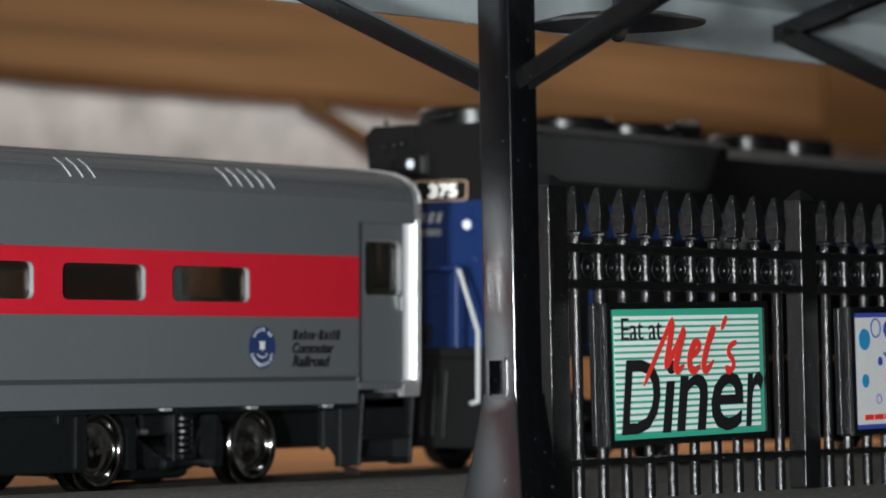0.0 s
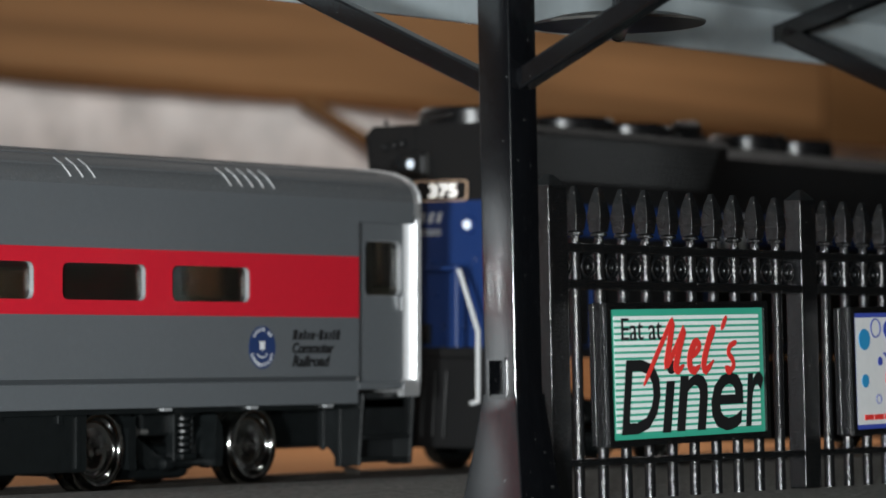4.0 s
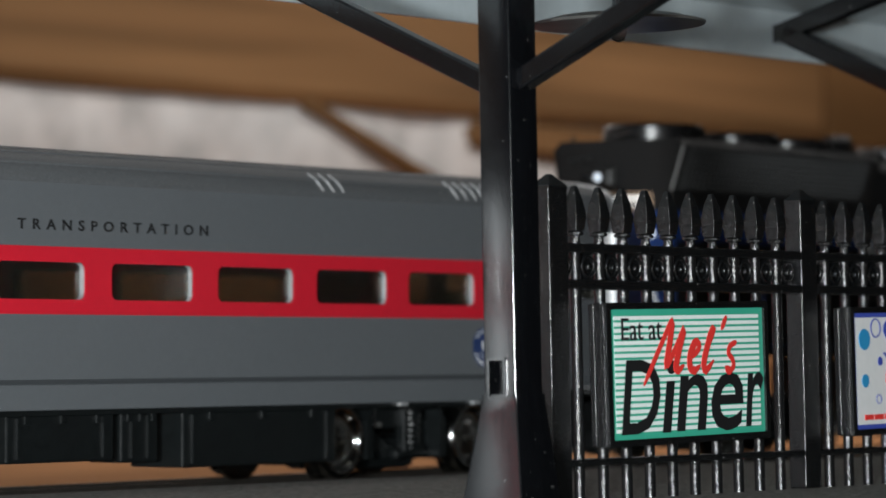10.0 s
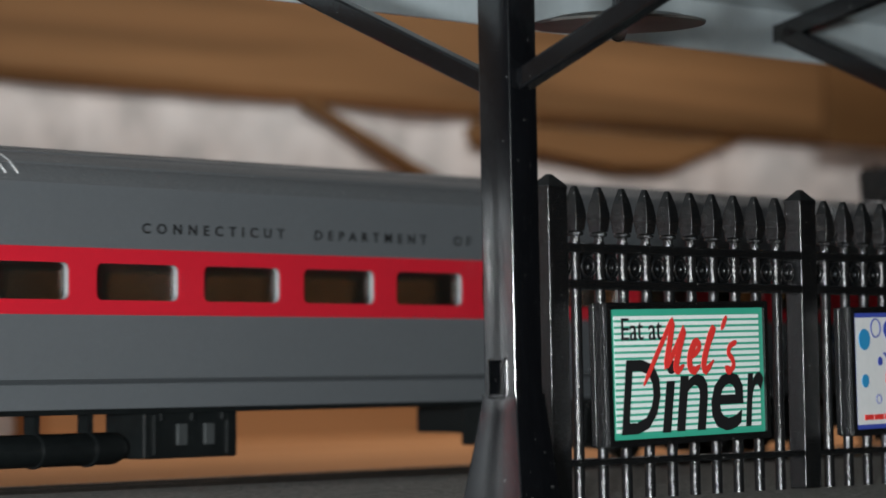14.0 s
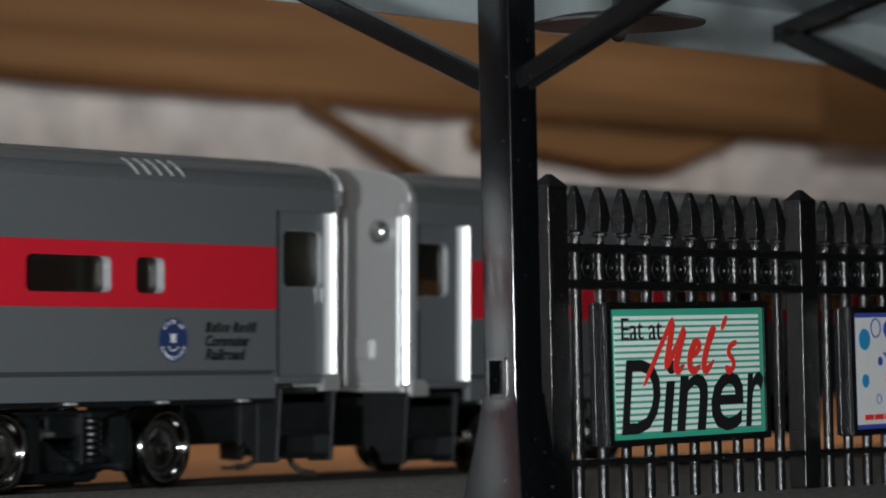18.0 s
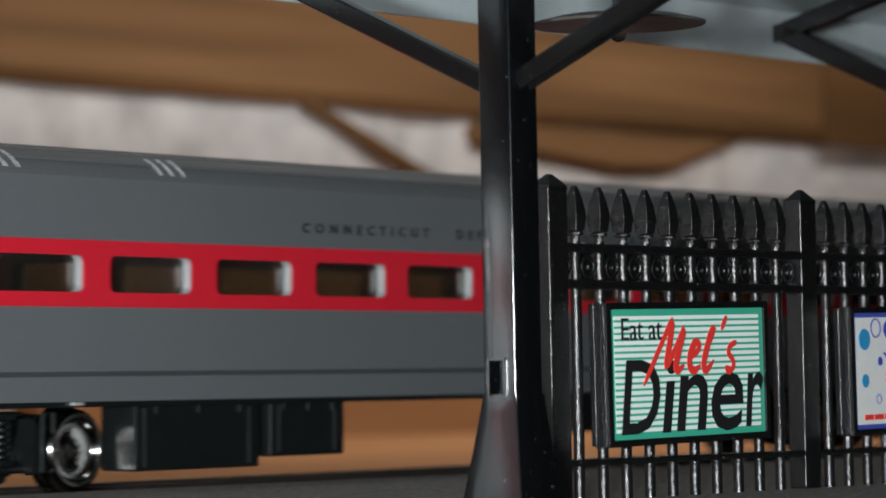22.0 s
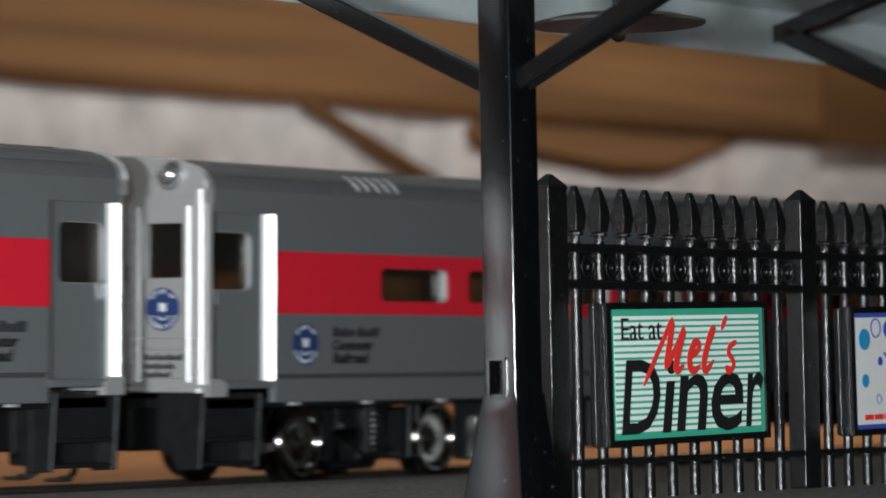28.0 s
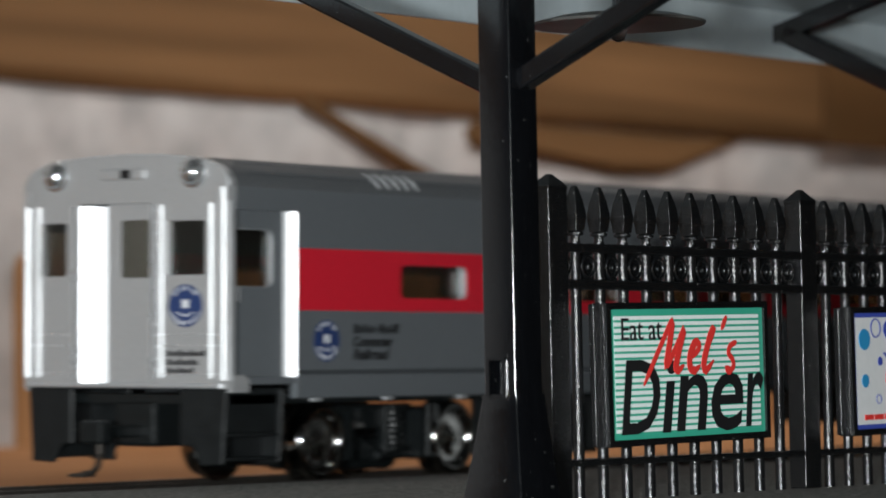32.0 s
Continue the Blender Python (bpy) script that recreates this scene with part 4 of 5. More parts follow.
for k in range(3):
    tube(bm, (0.119 + 0.004 * k, -0.003 + 0.003 * k, z_(0.1058 + 0.0012 * (k % 2))), (0.131 + 0.004 * k, -0.003 + 0.003 * k, z_(0.1058 + 0.0012 * (k % 2))), 0.0009, 0.0019, seg=10)
part("air_horn", bm, BLACK, loco, "small black air horn")
# hood end
bm = extrude_profile(bmesh.new(), rounded(-0.0119, 0.0054, z_(0.0803), z_(0.0857), 0.0011), "X", -0.0012, 0.0)
nb = part("number_board", bm, BLACK, loco, "lit number board with cream border")
bm = ring_frame(bmesh.new(), rounded(-0.0119, 0.0054, z_(0.0803), z_(0.0857), 0.0011), rounded(-0.01172, 0.00522, z_(0.08048), z_(0.08552), 0.0009), -0.0016, -0.0011)
moved(bm, pose(0, 0, 0, 0, 0, -90) @ Matrix.Diagonal((-1, 1, 1, 1)))
bmesh.ops.recalc_face_normals(bm, faces=bm.faces)
part("board_border", bm, NUMBER_CREAM, nb, "thin cream border")
part("number", moved(lettering("375", 0.0036, 0.0092, bold=0.03), Matrix.Translation((-0.00126, 0.0006, z_(0.0812))) @ END_N), NUMBER_LIT, nb, "white road number")
bm = boxed(-0.0030, 0.0, 0.0008, 0.0122, z_(0.0870), z_(0.0934), 0.0012)
hb = part("headlight_box", bm, BLACK, loco, "black twin headlight box")
for yy, mt, lab in ((0.0098, DARK_LENS, "dark headlight lens"), (0.0053, LAMP_LENS, "shining headlight")):
    bm = lathe(bmesh.new(), [(0.0019, -0.0026), (0.0019, -0.0036), (0.0015, -0.0037), (0.0014, -0.0031)], 18, "X", (0, yy, z_(0.0903)))
    smooth(part("bezel", bm, BLACK, hb), 40)
    bm = lathe(bmesh.new(), [(0.0013, -0.0030), (0.0011, -0.0036), (0.0003, -0.0039)], 16, "X", (0, yy, z_(0.0903)))
    smooth(part("lens", bm, mt, hb, lab), 50)
# lighter strip added as the highlight on the box's one bright edge
bm = tube(bmesh.new(), (-0.0020, 0.0006, z_(0.0876)), (-0.0020, 0.0006, z_(0.0930)), 0.0002, seg=6)
part("box_edge_glint", bm, STEEL, hb)
for s, yy in ((-1, -0.0115), (1, 0.0140)):
    bm = lathe(bmesh.new(), [(0.0028, 0.0), (0.0026, -0.0008), (0.0019, -0.0010)], 16, "X", (0, yy, z_(0.0738)))
    cl = part("class_light", bm, LOCO_BLUE, loco)
    bm = lathe(bmesh.new(), [(0.0014, -0.0009), (0.0011, -0.0015), (0.0003, -0.0018)], 14, "X", (0, yy, z_(0.0738)))
    smooth(part("lens", bm, LAMP_LENS, cl, "white marker lens"), 50)
bm = bmesh.new()
for k, yy in enumerate((0.0045, 0.0018, -0.0008)):
    q = [(yy, z_(0.0745)), (yy - 0.0013, z_(0.0745)), (yy - 0.0022, z_(0.0772)), (yy - 0.0009, z_(0.0772))]
    extrude_profile(bm, q, "X", -0.00015, 0.0)
box(bm, -0.00015, 0.0, -0.0025, 0.0045, z_(0.0722), z_(0.0727))
box(bm, -0.00015, 0.0, -0.0025, 0.0045, z_(0.0712), z_(0.0717))
part("maker_mark", bm, WHITE, loco, "small white slanted mark")
part("end_seam", boxed(-0.0003, 0.0, 0.0058, 0.0062, z_(0.0862), z_(0.1008)), BLACK, loco)
for yy in (0.0158, 0.0128, 0.0100):
    bm = lathe(bmesh.new(), [(0.0011, 0.0), (0.0010, -0.0009), (0.0006, -0.0014), (0.0002, -0.0015)], 10, "X", (0, yy, z_(0.0952 + (0.0158 - yy) * 0.15)))
    smooth(part("end_bolt", bm, BLACK, loco), 40)
for yy in (0.0165, 0.0050, 0.0030):
    bm = tube(bmesh.new(), (0.0012, yy, z_(0.0990)), (0.0012, yy, z_(0.1014)), 0.0004, seg=6)
    torus(bm, (0.0012, yy, z_(0.1019)), 0.0006, 0.0003, 10, 5)
    part("lift_ring", bm, BLACK, loco, "small black lifting ring")
bm = tube(bmesh.new(), (0.0012, 0.0030, z_(0.1022)), (0.0012, -0.0060, z_(0.1034)), 0.0004, seg=6)
part("roof_pipe", bm, BLACK, loco)
for yy, zz in ((-0.0008, 0.0553), (-0.0098, 0.0553), (-0.0035, 0.0466), (-0.0098, 0.0466), (-0.0128, 0.0466), (-0.0135, 0.0645), (0.0010, 0.0635)):
    bm = lathe(bmesh.new(), [(0.0009, 0.0), (0.0008, -0.0007), (0.0003, -0.0010)], 10, "X", (0, yy, z_(zz)))
    smooth(part("latch_knob", bm, LOCO_BLUE, loco), 40)
part("grab_bar", tube(bmesh.new(), (-0.0016, 0.0010, z_(0.0628)), (-0.0016, -0.0135, z_(0.0628)), 0.0005, seg=6), LOCO_BLUE, loco)
# end platform, steps and rails
part("walkway", boxed(-0.018, HL + 0.02, -HALF, HALF, z_(0.0385), z_(0.0413), 0.0005), LOCO_BLACK, loco, "black walkway deck")
bm = boxed(-0.018, -0.0155, -HALF, HALF, z_(0.0150), z_(0.0385), 0.0005)
part("pilot", bm, LOCO_BLACK, loco, "black pilot plate")
for s in (-1, 1):
    for k in range(3):
        part("step", boxed(-0.0154, -0.0046, *sorted((s * 0.0215, s * 0.0315)), z_(0.0160 + 0.0075 * k), z_(0.0170 + 0.0075 * k)), LOCO_BLACK, loco)
    part("step_plate", boxed(-0.0045, -0.0035, *sorted((s * 0.0215, s * 0.0315)), z_(0.0150), z_(0.0385)), LOCO_BLACK, loco)
for yy in (-0.0175, -0.014, -0.0105, 0.0105, 0.014):
    part("air_hose", tube(bmesh.new(), (-0.0188, yy, z_(0.0350)), (-0.0195, yy + 0.0006, z_(0.0180)), 0.0004, seg=8), LOCO_BLACK, loco, "thin black air hose")
for s in (-1, 1):
    bm = bmesh.new()
    q = [(-0.0175, s * 0.0205, z_(0.0615)), (-0.0185, s * 0.0272, z_(0.0455)), (-0.0188, s * 0.0274, z_(0.0272)), (-0.0186, s * 0.0250, z_(0.0268))]
    for a, b in zip(q, q[1:]):
        tube(bm, a, b, 0.0006, seg=8)
    part("handrail", bm, WHITE, loco, "white end handrail")
    bm = tube(bmesh.new(), (-0.0155, s * 0.0185, z_(0.0395)), (-0.0155, s * 0.0185, z_(0.0625)), 0.0008, seg=8)
    tube(bm, (-0.0155, s * 0.0185, z_(0.0620)), (-0.0155, s * 0.0040, z_(0.0615)), 0.0006, seg=8)
    for x in (0.03, 0.09, 0.15, 0.21, 0.27):
        tube(bm, (x, s * 0.0308, z_(0.0400)), (x, s * 0.0308, z_(0.0600)), 0.0005, seg=6)
    tube(bm, (0.005, s * 0.0308, z_(0.0600)), (0.30, s * 0.0308, z_(0.0600)), 0.0005, seg=6)
    part("handrail", bm, LOCO_BLUE, loco, "blue stanchion and rail")
    bm = bmesh.new()
    for k in range(3):
        box(bm, 0.114 + k * 0.0075, 0.1185 + k * 0.0075, *sorted((s * HW, s * (HW + 0.0004))), z_(0.0690), z_(0.0800))
    part("side_mark", bm, WHITE, loco, "broad white side marks")
part("fuel_tank", boxed(0.130, 0.215, -0.026, 0.026, z_(0.0135), z_(0.0380), 0.003), LOCO_BLACK, loco, "black fuel tank")
part("door_box", boxed(-0.0012, 0.0002, 0.0005, 0.0060, z_(0.0420), z_(0.0475), 0.0004), BLACK, loco)
bm = boxed(HL, HL + 0.045, -0.0300, 0.0300, z_(0.0413), z_(0.0990), 0.002)
part("cab", bm, LOCO_BLUE, loco, "blue cab")
for x in (0.058, 0.285):
    add_truck(loco, x, "dark four-wheel truck")
bm = boxed(-0.034, -0.016, -0.0016, 0.0016, 0.0098, 0.0126, 0.0005)
box(bm, -0.0375, -0.0325, -0.0020, 0.0045, 0.0085, 0.0140, 0.0007)
part("coupler", bm, UNDER, loco, "dark knuckle coupler")

# ------------------------------------------------------------------ station fence and canopy
PLAT = Matrix.Translation((0.5854, 0.3955, PLATFORM_Z)) @ pose(0, 0, 0, -1.35, 0, -2.7)


def pillar(x, drop=0.0):
    col = empty("canopy_pillar", PLAT @ Matrix.Translation((x, 0, 0)))
    tagged(col, "glossy black canopy pillar with flared foot", "pillar", "canopy pillars")
    bm = boxed(0.0, 0.0090, -0.0016, 0.0062, 0.0289, 0.145)
    box(bm, 0.0, 0.0090, -0.0016, 0.0011, 0.0212, 0.0289)
    box(bm, 0.0, 0.0090, 0.0045, 0.0062, 0.0212, 0.0289)
    box(bm, 0.0045, 0.0090, 0.0011, 0.0045, 0.0212, 0.0289)
    outer = [e for e in bm.edges if abs(e.verts[0].co.z - e.verts[1].co.z) > 0.005 and min(abs(e.verts[0].co.x), abs(e.verts[0].co.x - 0.009)) < 1e-5
             and min(abs(e.verts[0].co.y + 0.0016), abs(e.verts[0].co.y - 0.0062)) < 1e-5]
    bmesh.ops.bevel(bm, geom=outer, offset=0.00044, segments=4, profile=0.5, affect="EDGES")
    smooth(part("shaft", bm, GLOSS, col), 30)
    bm = bmesh.new()
    lo = [(-0.0021, -0.0042), (0.0116, -0.0042), (0.0116, 0.0112), (-0.0021, 0.0112)]
    hi = [(-0.0003, -0.0020), (0.0093, -0.0020), (0.0093, 0.0066), (-0.0003, 0.0066)]
    rings = []
    for k in range(9):
        f = (k / 8) ** 0.9
        rings.append([bm.verts.new((a[0] + (b[0] - a[0]) * f, a[1] + (b[1] - a[1]) * f, -0.0003 + 0.0215 * k / 8)) for a, b in zip(lo, hi)])
    rings.append([bm.verts.new((px, py, 0.0222)) for px, py in hi])
    for r0, r1 in zip(rings, rings[1:]):
        for i in range(4):
            j = (i + 1) % 4
            bm.faces.new((r0[i], r0[j], r1[j], r1[i]))
    bm.faces.new(rings[0])
    bm.faces.new(rings[-1])
    bmesh.ops.recalc_face_normals(bm, faces=bm.faces)
    ridge = [e for e in bm.edges if abs(e.verts[0].co.z - e.verts[1].co.z) > 1e-4]
    bmesh.ops.bevel(bm, geom=ridge, offset=0.00035, segments=3, profile=0.5, affect="EDGES")
    smooth(part("foot", bm, GLOSS, col, "flared glossy black foot"), 40)
    bm = ring_frame(bmesh.new(), rounded(0.0006, 0.0050, 0.0213, 0.0294, 0.0005), rounded(0.0011, 0.0045, 0.0219, 0.0289, 0.0003), -0.00006, 0.0005)
    moved(bm, pose(0, 0, 0, 0, 0, 90))
    fr = part("socket_rim", bm, GLOSS, col, "small raised socket rim")
    for s in (-1, 1):
        bm = bmesh.new()
        y0, z0, y1, z1 = (0.0050, 0.0831, 0.0800, 0.1185) if s > 0 else (-0.0010, 0.0838, -0.0780, 0.1185)
        z0, z1 = z0 - drop, z1 - drop
        d = Vector((0, y1 - y0, z1 - z0)).normalized()
        nrm = Vector((0, -d.z, d.y)) * (0.0021 if drop == 0 else 0.0025)
        pts = [(y0 - nrm.y, z0 - nrm.z), (y1 - nrm.y, z1 - nrm.z), (y1 + nrm.y, z1 + nrm.z), (y0 + nrm.y, z0 + nrm.z)]
        extrude_profile(bm, pts, "X", 0.0022, 0.0066)
        bmesh.ops.bevel(bm, geom=list(bm.edges), offset=0.0005, segments=2, profile=0.5, affect="EDGES")
        part("brace", bm, GLOSS, col, "glossy black diagonal brace")
        pts = [(0.0026, 0.1340), (0.0026 + s * 0.0800, 0.1160 - drop), (0.0026 + s * 0.0800, 0.1205 - drop), (0.0026, 0.1392)]
        part("rafter", extrude_profile(bmesh.new(), pts, "X", 0.0022, 0.0066), GLOSS, col, "black roof rafter")
    return col


pillar(0.0)
for x in (0.226, 0.452):
    pillar(x, 0.0035)


def finial_bm():
    bm = bmesh.new()
    rings = []
    for r, z, n in ((0.0010, 0.0522, 8), (0.0010, 0.0541, 8), (0.0016, 0.0542, 8), (0.0018, 0.0544, 8), (0.0018, 0.0548, 8), (0.0013, 0.0551, 8)):
        rings.append([bm.verts.new((r * math.cos((k + 0.5) * math.pi / 4), r * math.sin((k + 0.5) * math.pi / 4), z)) for k in range(8)])
    for r0, r1 in zip(rings, rings[1:]):
        for i in range(8):
            j = (i + 1) % 8
            bm.faces.new((r0[i], r0[j], r1[j], r1[i]))
    bm.faces.new(rings[0])
    bm.faces.new(rings[-1])
    spear = [[bm.verts.new((a * r, b * r, z)) for a, b in ((1, 1), (-1, 1), (-1, -1), (1, -1))] for r, z in ((0.0014, 0.0551), (0.00176, 0.0578), (0.00172, 0.0587), (0.00134, 0.0612), (0.00066, 0.0637), (0.00045, 0.0643))]
    edges = []
    for r0, r1 in zip(spear, spear[1:]):
        for i in range(4):
            j = (i + 1) % 4
            f = bm.faces.new((r0[i], r0[j], r1[j], r1[i]))
            edges += [e for e in f.edges if set(e.verts) == {r0[i], r1[i]}]
    bm.faces.new(spear[0])
    bm.faces.new(spear[-1])
    bmesh.ops.recalc_face_normals(bm, faces=bm.faces)
    bmesh.ops.bevel(bm, geom=edges, offset=0.00011, segments=2, profile=0.5, affect="EDGES")
    moved(bm, Matrix.Translation((0, 0.0043, 0)))
    return bm


def fence_post(fence, x):
    bm = boxed(x, x + 0.0064, 0.0022, 0.0066, 0.0003, 0.0637, 0.0003)
    rings = [[bm.verts.new(p) for p in ((x + a, 0.0044 - b, z), (x + 0.0064 - a, 0.0044 - b, z), (x + 0.0064 - a, 0.0044 + b, z), (x + a, 0.0044 + b, z))] for a, b, z in ((0.0, 0.0022, 0.0632), (0.0, 0.0022, 0.0640), (0.0027, 0.0004, 0.0664))]
    for r0, r1 in zip(rings, rings[1:]):
        for i in range(4):
            j = (i + 1) % 4
            bm.faces.new((r0[i], r0[j], r1[j], r1[i]))
    bm.faces.new(rings[-1])
    bm.faces.new(rings[0])
    bmesh.ops.recalc_face_normals(bm, faces=bm.faces)
    part("post", bm, FENCE, fence, "square capped fence post")


def fence_run(x0):
    """One fence between two pillars, with two panels of ten pickets."""
    fence = empty("platform_fence", PLAT @ Matrix.Translation((x0, 0, 0)))
    tagged(fence, "black picket fence with spear finials", "fence", "platform fences")
    for x in (0.0174, 0.1117, 0.2062):
        fence_post(fence, x)
    meshes = {}
    for a, b, first, step in ((0.0236, 0.1119, 0.0290, 0.00838), (0.1179, 0.2064, 0.1247, 0.0082)):
        for z0, z1 in ((0.0507, 0.0526), (0.0433, 0.0452), (0.0074, 0.0088)):
            part("rail", boxed(a, b, 0.0022, 0.0064, z0, z1, 0.0003), FENCE, fence)
        for k in range(10):
            x = first + step * k
            if "bar" not in meshes:
                bm = tube(bmesh.new(), (0, 0.0043, 0.0003), (0, 0.0043, 0.0530), 0.00115, seg=12)
                o = smooth(part("picket", bm, FENCE, fence), 50)
                meshes["bar"] = o.data
                f = part("finial", finial_bm(), FENCE, o, "black spear finial")
                meshes["fin"] = f.data
                bm = torus(bmesh.new(), (0.0042, 0.0043, 0.0479), 0.0021, 0.00055)
                lathe(bm, [(0.0006, 0.0036), (0.0009, 0.0043), (0.0006, 0.0050)], 8, "Y", (0.0042, 0, 0.0479))
                box(bm, 0.0016, 0.0068, 0.0046, 0.0054, 0.0452, 0.0507)
                r = smooth(part("ring", bm, FENCE, fence, "cast ring between the rails"), 60)
                meshes["ring"] = r.data
                o.location = (x, 0, 0)
                r.location = (x, 0, 0)
            else:
                o = new("picket", meshes["bar"])
                o.parent, o.location = fence, (x, 0, 0)
                f = new("finial", meshes["fin"])
                f.parent = o
                f["label"] = "black spear finial"
                r = new("ring", meshes["ring"])
                r.parent, r.location = fence, (x, 0, 0)
                r["label"] = "cast ring between the rails"
        r = new("ring", meshes["ring"])
        r.parent, r.location = fence, (first - step, 0, 0)
        r["label"] = "cast ring between the rails"
    return fence


fence_run(0.0)
fence_run(0.226)


def sign_frame(name, x0, x1, z0, z1, turn, label):
    sg = empty(name, PLAT @ Matrix.Translation((x0, 0.0, z0)) @ pose(0, 0, 0, 0, turn, 0))
    tagged(sg, label, "sign", "billboards on the fence")
    w, h = x1 - x0, z1 - z0
    bm = boxed(0, w, -0.0012, 0.0020, 0, h, 0.0003)
    part("backing", bm, FENCE, sg, "black sign backing")
    bm = ring_frame(bmesh.new(), rounded(0, w, 0, h, 0.0002, 1), rounded(0.0014, w - 0.0014, 0.0014, h - 0.0014, 0.0002, 1), -0.0019, -0.0010)
    part("frame", bm, FENCE, sg, "thin black frame")
    bm = boxed(-0.0011, -0.0002, 0.0006, 0.0020, 0.0003, h - 0.0002, 0.0002)
    box(bm, -0.0008, -0.0002, -0.0008, 0.0005, 0.0003, h - 0.0002)
    part("bracket", bm, FENCE, sg, "black upright mounting bracket")
    return sg, w, h


def flat(bm, x, z, lift):
    return moved(bm, Matrix.Translation((x, -0.0013 - lift, z)) @ SIDE_N)


diner, w, h = sign_frame("diner_sign", 0.0313, 0.0913, 0.0110, 0.0404, -0.9, "green and white striped diner sign on the fence")
part("green_border", boxed(0.0014, w - 0.0014, -0.00135, -0.0012, 0.0014, h - 0.0014), SIGN_GREEN, diner, "green printed border")
part("pale_field", boxed(0.0030, w - 0.0030, -0.00142, -0.0013, 0.0028, h - 0.0028), SIGN_PALE, diner, "pale striped field")
bm = bmesh.new()
for k in range(18):
    z = 0.0036 + k * (h - 0.0064) / 18
    box(bm, 0.0030, w - 0.0030, -0.00147, -0.0014, z, z + 0.00050)
part("stripes", bm, SIGN_GREEN, diner, "fine green stripes")
part("word", flat(lettering("Eat at", 0.0046, 0.0146), 0.0054, 0.0216, 0.0003), LETTER, diner, "black lettering")
for ch, x0, x1, z0, z1 in (("D", 0.0046, 0.0187, 0.0024, 0.0176), ("i", 0.0193, 0.0249, 0.0024, 0.0173), ("n", 0.0245, 0.0363, 0.0025, 0.0142), ("e", 0.0377, 0.0498, 0.0021, 0.0144), ("r", 0.0508, 0.0580, 0.0027, 0.0142)):
    part("letter", flat(lettering(ch, z1 - z0, x1 - x0, shear=0.16, bold=0.010), x0, z0, 0.0003), LETTER, diner, "bold black letter")
strokes = [
    [(0.0128, 0.0123), (0.0162, 0.0166), (0.0205, 0.0219), (0.0235, 0.0254), (0.0227, 0.0214), (0.0211, 0.0160), (0.0244, 0.0196), (0.0278, 0.0237), (0.0261, 0.0200), (0.0245, 0.0160), (0.0254, 0.0152), (0.0274, 0.0163)],
    [(0.0300, 0.0174), (0.0331, 0.0193), (0.0335, 0.0206), (0.0319, 0.0208), (0.0299, 0.0181), (0.0299, 0.0157), (0.0315, 0.0150), (0.0336, 0.0161)],
    [(0.0350, 0.0180), (0.0381, 0.0217), (0.0393, 0.0237), (0.0379, 0.0224), (0.0352, 0.0171), (0.0357, 0.0149), (0.0387, 0.0170)],
    [(0.0422, 0.0234), (0.0431, 0.0248), (0.0442, 0.0263)],
    [(0.0433, 0.0156), (0.0449, 0.0147), (0.0464, 0.0157), (0.0460, 0.0171), (0.0446, 0.0184), (0.0452, 0.0199), (0.0477, 0.0208)],
]


def brush(line, wide):
    """A flat brush stroke along a smooth line, thin on the way up and broad on the way down."""
    pts = [Vector(p) for p in line]
    pts = [2 * pts[0] - pts[1]] + pts + [2 * pts[-1] - pts[-2]]
    path = []
    for p0, p1, p2, p3 in zip(pts, pts[1:], pts[2:], pts[3:]):
        for k in range(4):
            t = k / 4
            path.append(0.5 * (2 * p1 + (p2 - p0) * t + (2 * p0 - 5 * p1 + 4 * p2 - p3) * t * t + (3 * p1 - p0 - 3 * p2 + p3) * t * t * t))
    path.append(pts[-2])
    bm = bmesh.new()
    rims = []
    for i, p in enumerate(path):
        u = (path[min(i + 1, len(path) - 1)] - path[max(i - 1, 0)]).normalized()
        end = min(1.0, 0.35 + 0.3 * min(i, len(path) - 1 - i))
        n = Vector((-u.y, u.x)) * wide * end * (0.75 if u.y > 0.3 else 1.1)
        rims.append([bm.verts.new((c.x, -0.00160 - lift - 0.000004 * i, c.y)) for c, lift in ((p + n, 0), (p - n, 0), (p - n, 0.00012), (p + n, 0.00012))])
    for r0, r1 in zip(rims, rims[1:]):
        for i in range(4):
            j = (i + 1) % 4
            bm.faces.new((r0[i], r0[j], r1[j], r1[i]))
    bm.faces.new(rims[0])
    bm.faces.new(rims[-1])
    bmesh.ops.recalc_face_normals(bm, faces=bm.faces)
    return bm


for line in strokes:
    part("stroke", brush(line, 0.00082), SIGN_RED, diner, "red brush stroke")

ad, w, h = sign_frame("shop_sign", 0.1255, 0.1862, 0.0115, 0.0403, -0.9, "white shop sign with blue border and bubbles on the fence")
part("blue_border", boxed(0.0014, w - 0.0014, -0.00135, -0.0012, 0.0014, h - 0.0014), SIGN_BLUE, ad, "dark blue printed border")
part("white_field", boxed(0.0026, w - 0.0026, -0.00142, -0.0013, 0.0024, h - 0.0024), WHITE, ad, "white printed field")
for x, z, r, mt in ((0.0062, 0.0215, 0.0024, SIGN_SKY), (0.0062, 0.0122, 0.0015, SIGN_SKY), (0.0185, 0.0125, 0.0034, SIGN_RED), (0.0128, 0.0165, 0.0010, SIGN_BLUE)):
    bm = tube(bmesh.new(), (x, -0.00155, z), (x, -0.0014, z), r, seg=24)
    part("bubble", bm, mt, ad)
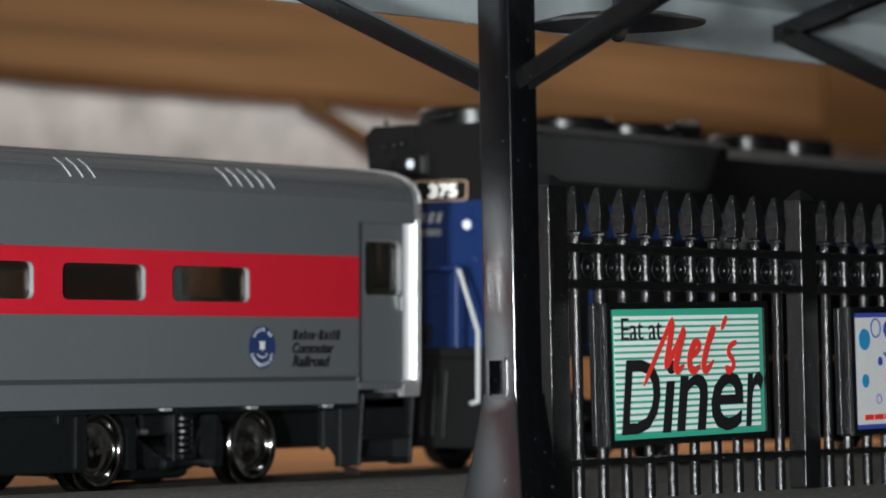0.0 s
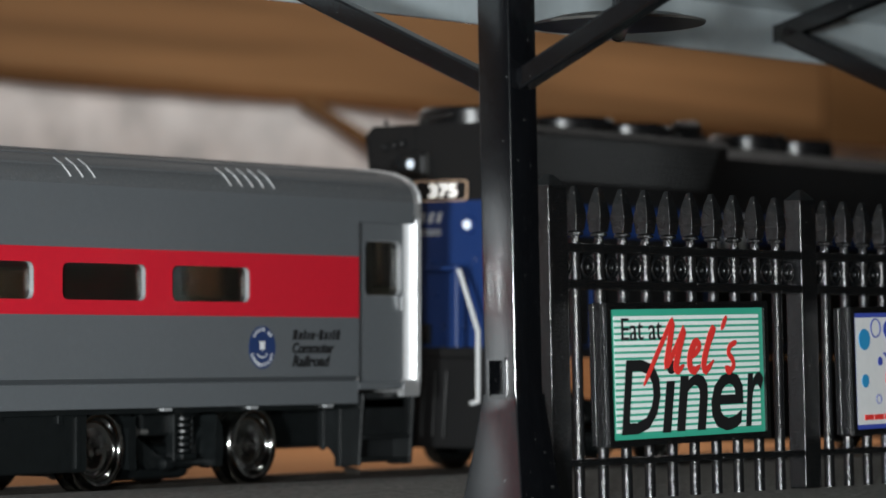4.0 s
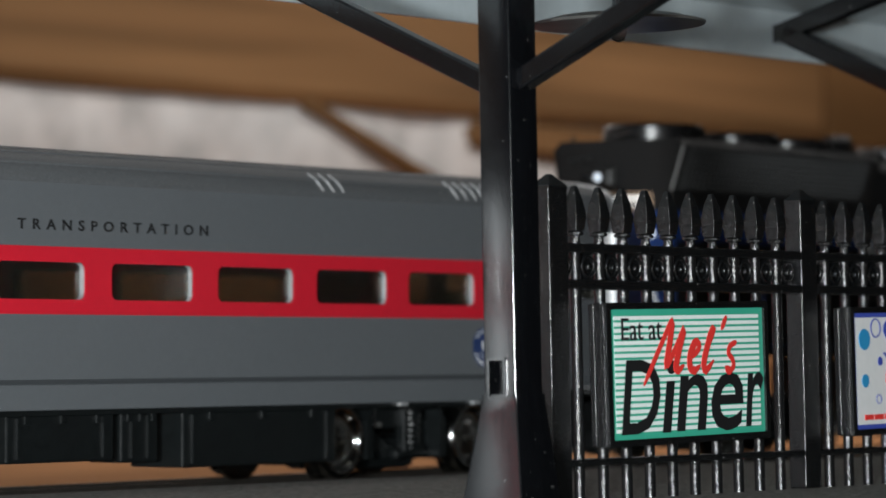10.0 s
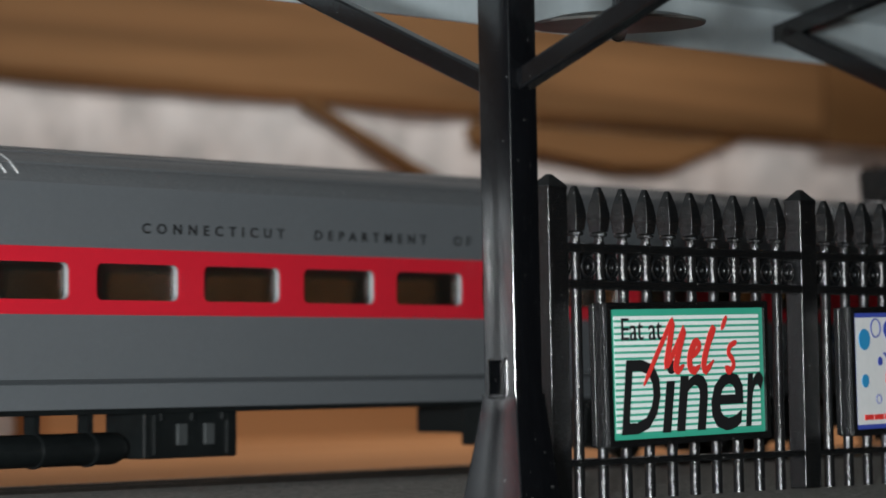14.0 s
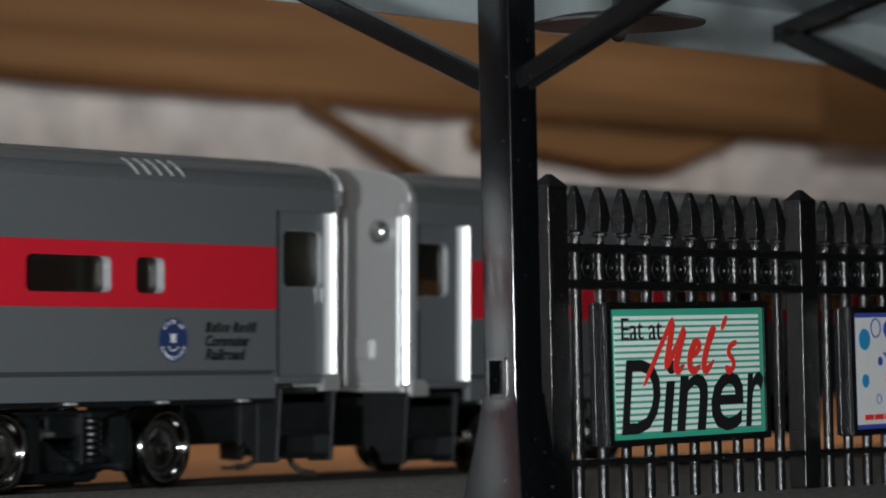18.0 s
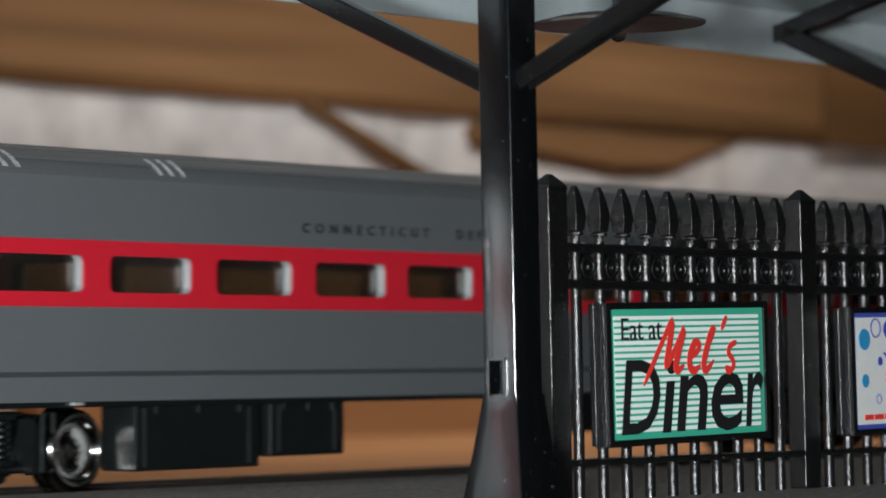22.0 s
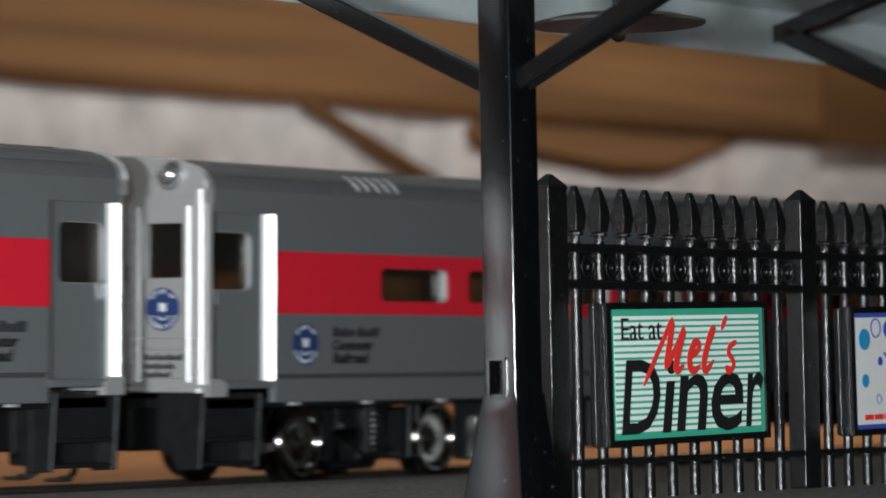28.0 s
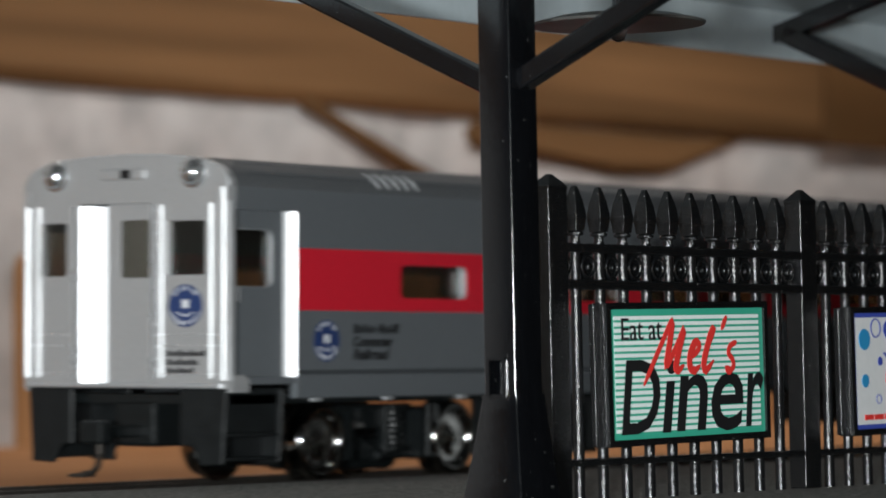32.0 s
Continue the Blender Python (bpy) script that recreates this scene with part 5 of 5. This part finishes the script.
for x, z, r in ((0.0112, 0.0240, 0.0022), (0.0118, 0.0080, 0.0011)):
    bm = ring_frame(bmesh.new(), [(x + r * math.cos(a * math.pi / 10), z + r * math.sin(a * math.pi / 10)) for a in range(20)], [(x + 0.85 * r * math.cos(a * math.pi / 10), z + 0.85 * r * math.sin(a * math.pi / 10)) for a in range(20)], -0.00155, -0.0014)
    part("bubble_ring", bm, SIGN_BLUE, ad)
for k in range(5):
    x0 = 0.0140 + k * 0.0085
    line = [(x0 + 0.0052, 0.0246), (x0 + 0.0028, 0.0254), (x0 + 0.0008, 0.0238), (x0 + 0.0022, 0.0219), (x0 + 0.0046, 0.0206), (x0 + 0.0046, 0.0184), (x0 + 0.0022, 0.0174), (x0 - 0.0002, 0.0184)]
    part("printed_word", brush(line, 0.00062), SIGN_BLUE, ad, "blue printed stroke")
bm = bmesh.new()
for a, b in ((0.0055, 0.0090), (0.0096, 0.0135), (0.0141, 0.0190), (0.0200, 0.0260), (0.0266, 0.0330)):
    box(bm, a, b, -0.0016, -0.0014, 0.0034, 0.0046)
part("printed_word", bm, SIGN_RED, ad, "red printed marks")

# dish lamp under the canopy
lampm = PLAT @ Matrix.Translation((0.044, 0.003, 0.0980))
dish = empty("dish_lamp", lampm)
tagged(dish, "shallow gray shade lamp hanging under the canopy", "lamp")
bm = lathe(bmesh.new(), [(0.0180, 0.0), (0.0182, 0.0005), (0.0130, 0.0018), (0.0050, 0.0026), (0.0022, 0.0030), (0.0020, 0.0024), (0.0050, 0.0018), (0.0130, 0.0011), (0.0177, 0.0001)], 40, "Z")
smooth(part("shade", bm, DISH, dish, "shallow gray shade"), 50)
part("stem", tube(bmesh.new(), (0, 0, 0.0022), (0, 0, 0.0410), 0.0012, seg=10), GLOSS, dish)
bm = lathe(bmesh.new(), [(0.0012, 0.0020), (0.0016, 0.0006), (0.0018, -0.0016), (0.0013, -0.0030), (0.0003, -0.0035)], 16, "Z")
smooth(part("bulb", bm, CLEAR, dish, "small clear glass bulb"), 60)

# canopy: a shallow gable over the platform
canopy = empty("platform_canopy", PLAT)
tagged(canopy, "gray gabled platform canopy on black pillars", "canopy")
for s in (-1, 1):
    pts = [(0.002, 0.1400), (0.002 + s * 0.083, 0.1215), (0.002 + s * 0.083, 0.1235), (0.002, 0.1422)]
    bm = extrude_profile(bmesh.new(), pts, "X", -0.14, 0.60)
    part("roof_panel", bm, CANOPY, canopy, "smooth gray roof panel")
    for x in (-0.10, 0.113, 0.340, 0.560):
        pts = [(0.002, 0.1370), (0.002 + s * 0.083, 0.1185), (0.002 + s * 0.083, 0.1213), (0.002, 0.1398)]
        part("rafter", extrude_profile(bmesh.new(), pts, "X", x, x + 0.003), CANOPY, canopy)
    bm = boxed(-0.14, 0.60, *sorted((0.002 + s * 0.0830, 0.002 + s * 0.0846)), 0.1090, 0.1240, 0.0003)
    part("fascia", bm, CANOPY, canopy, "pale gray fascia board")


# ------------------------------------------------------------------ movement
TRAVEL = [(0.0, 0.0), (5.5, 0.0), (6.0, 0.0015), (6.5, 0.0071), (7.0, 0.0160), (7.5, 0.0250), (8.0, 0.0364), (8.5, 0.0477), (9.0, 0.0609), (9.5, 0.0773), (10.0, 0.0927),
          (10.5, 0.1112), (11.0, 0.1298), (11.5, 0.1500), (12.0, 0.1738), (12.5, 0.1965), (13.0, 0.2228), (13.5, 0.2497), (14.0, 0.2775), (14.5, 0.3082), (15.5, 0.3725), (16.5, 0.4422),
          (17.0, 0.4810), (17.5, 0.5184), (18.0, 0.5590), (18.5, 0.6003), (19.0, 0.6418), (20.0, 0.7304), (21.0, 0.8275), (22.0, 0.9292), (22.5, 0.9831), (23.0, 1.0384), (23.5, 1.0929), (24.0, 1.1503),
          (24.5, 1.2096), (25.0, 1.2690), (25.5, 1.3290), (26.5, 1.4570), (27.5, 1.5915), (28.0, 1.6620), (28.5, 1.7322), (29.0, 1.8038), (29.5, 1.8773), (30.0, 1.9525), (30.5, 2.0285), (31.0, 2.1055), (31.5, 2.1838), (32.0, 2.2624)]


def travelled(t):
    for (a, sa), (b, sb) in zip(TRAVEL, TRAVEL[1:]):
        if t <= b:
            return sa + (sb - sa) * (t - a) / (b - a)
    return TRAVEL[-1][1]


def motions():
    cars = [(loco, LOCO_X, False)] + [(c, x, flip) for c, x, flip, dz in coaches]
    steps, last = [0.0], 0.0
    for k in range(1, 961):
        t = k / 30
        if travelled(t) - last > 0.0085 or k == 960 or (abs(t - 5.5) < 0.01):
            steps.append(t)
            last = travelled(t)
    for car, x, flip in cars:
        walk(car, [(t, pose(x + s, TRACK_Y, RAIL_Z, 0, 0, 180 if flip else 0)) for t, s in TRAVEL])
        sign = -1 if flip else 1
        for tr in car.children:
            if tr.name.startswith("truck"):
                for ws in [w for w in tr.children if w.name.startswith("wheelset")]:
                    lx = ws.location.x
                    walk(ws, [(t, pose(lx, 0, WHEEL_R, 0, math.degrees(sign * travelled(t) / WHEEL_R), 0)) for t in steps])


motions()
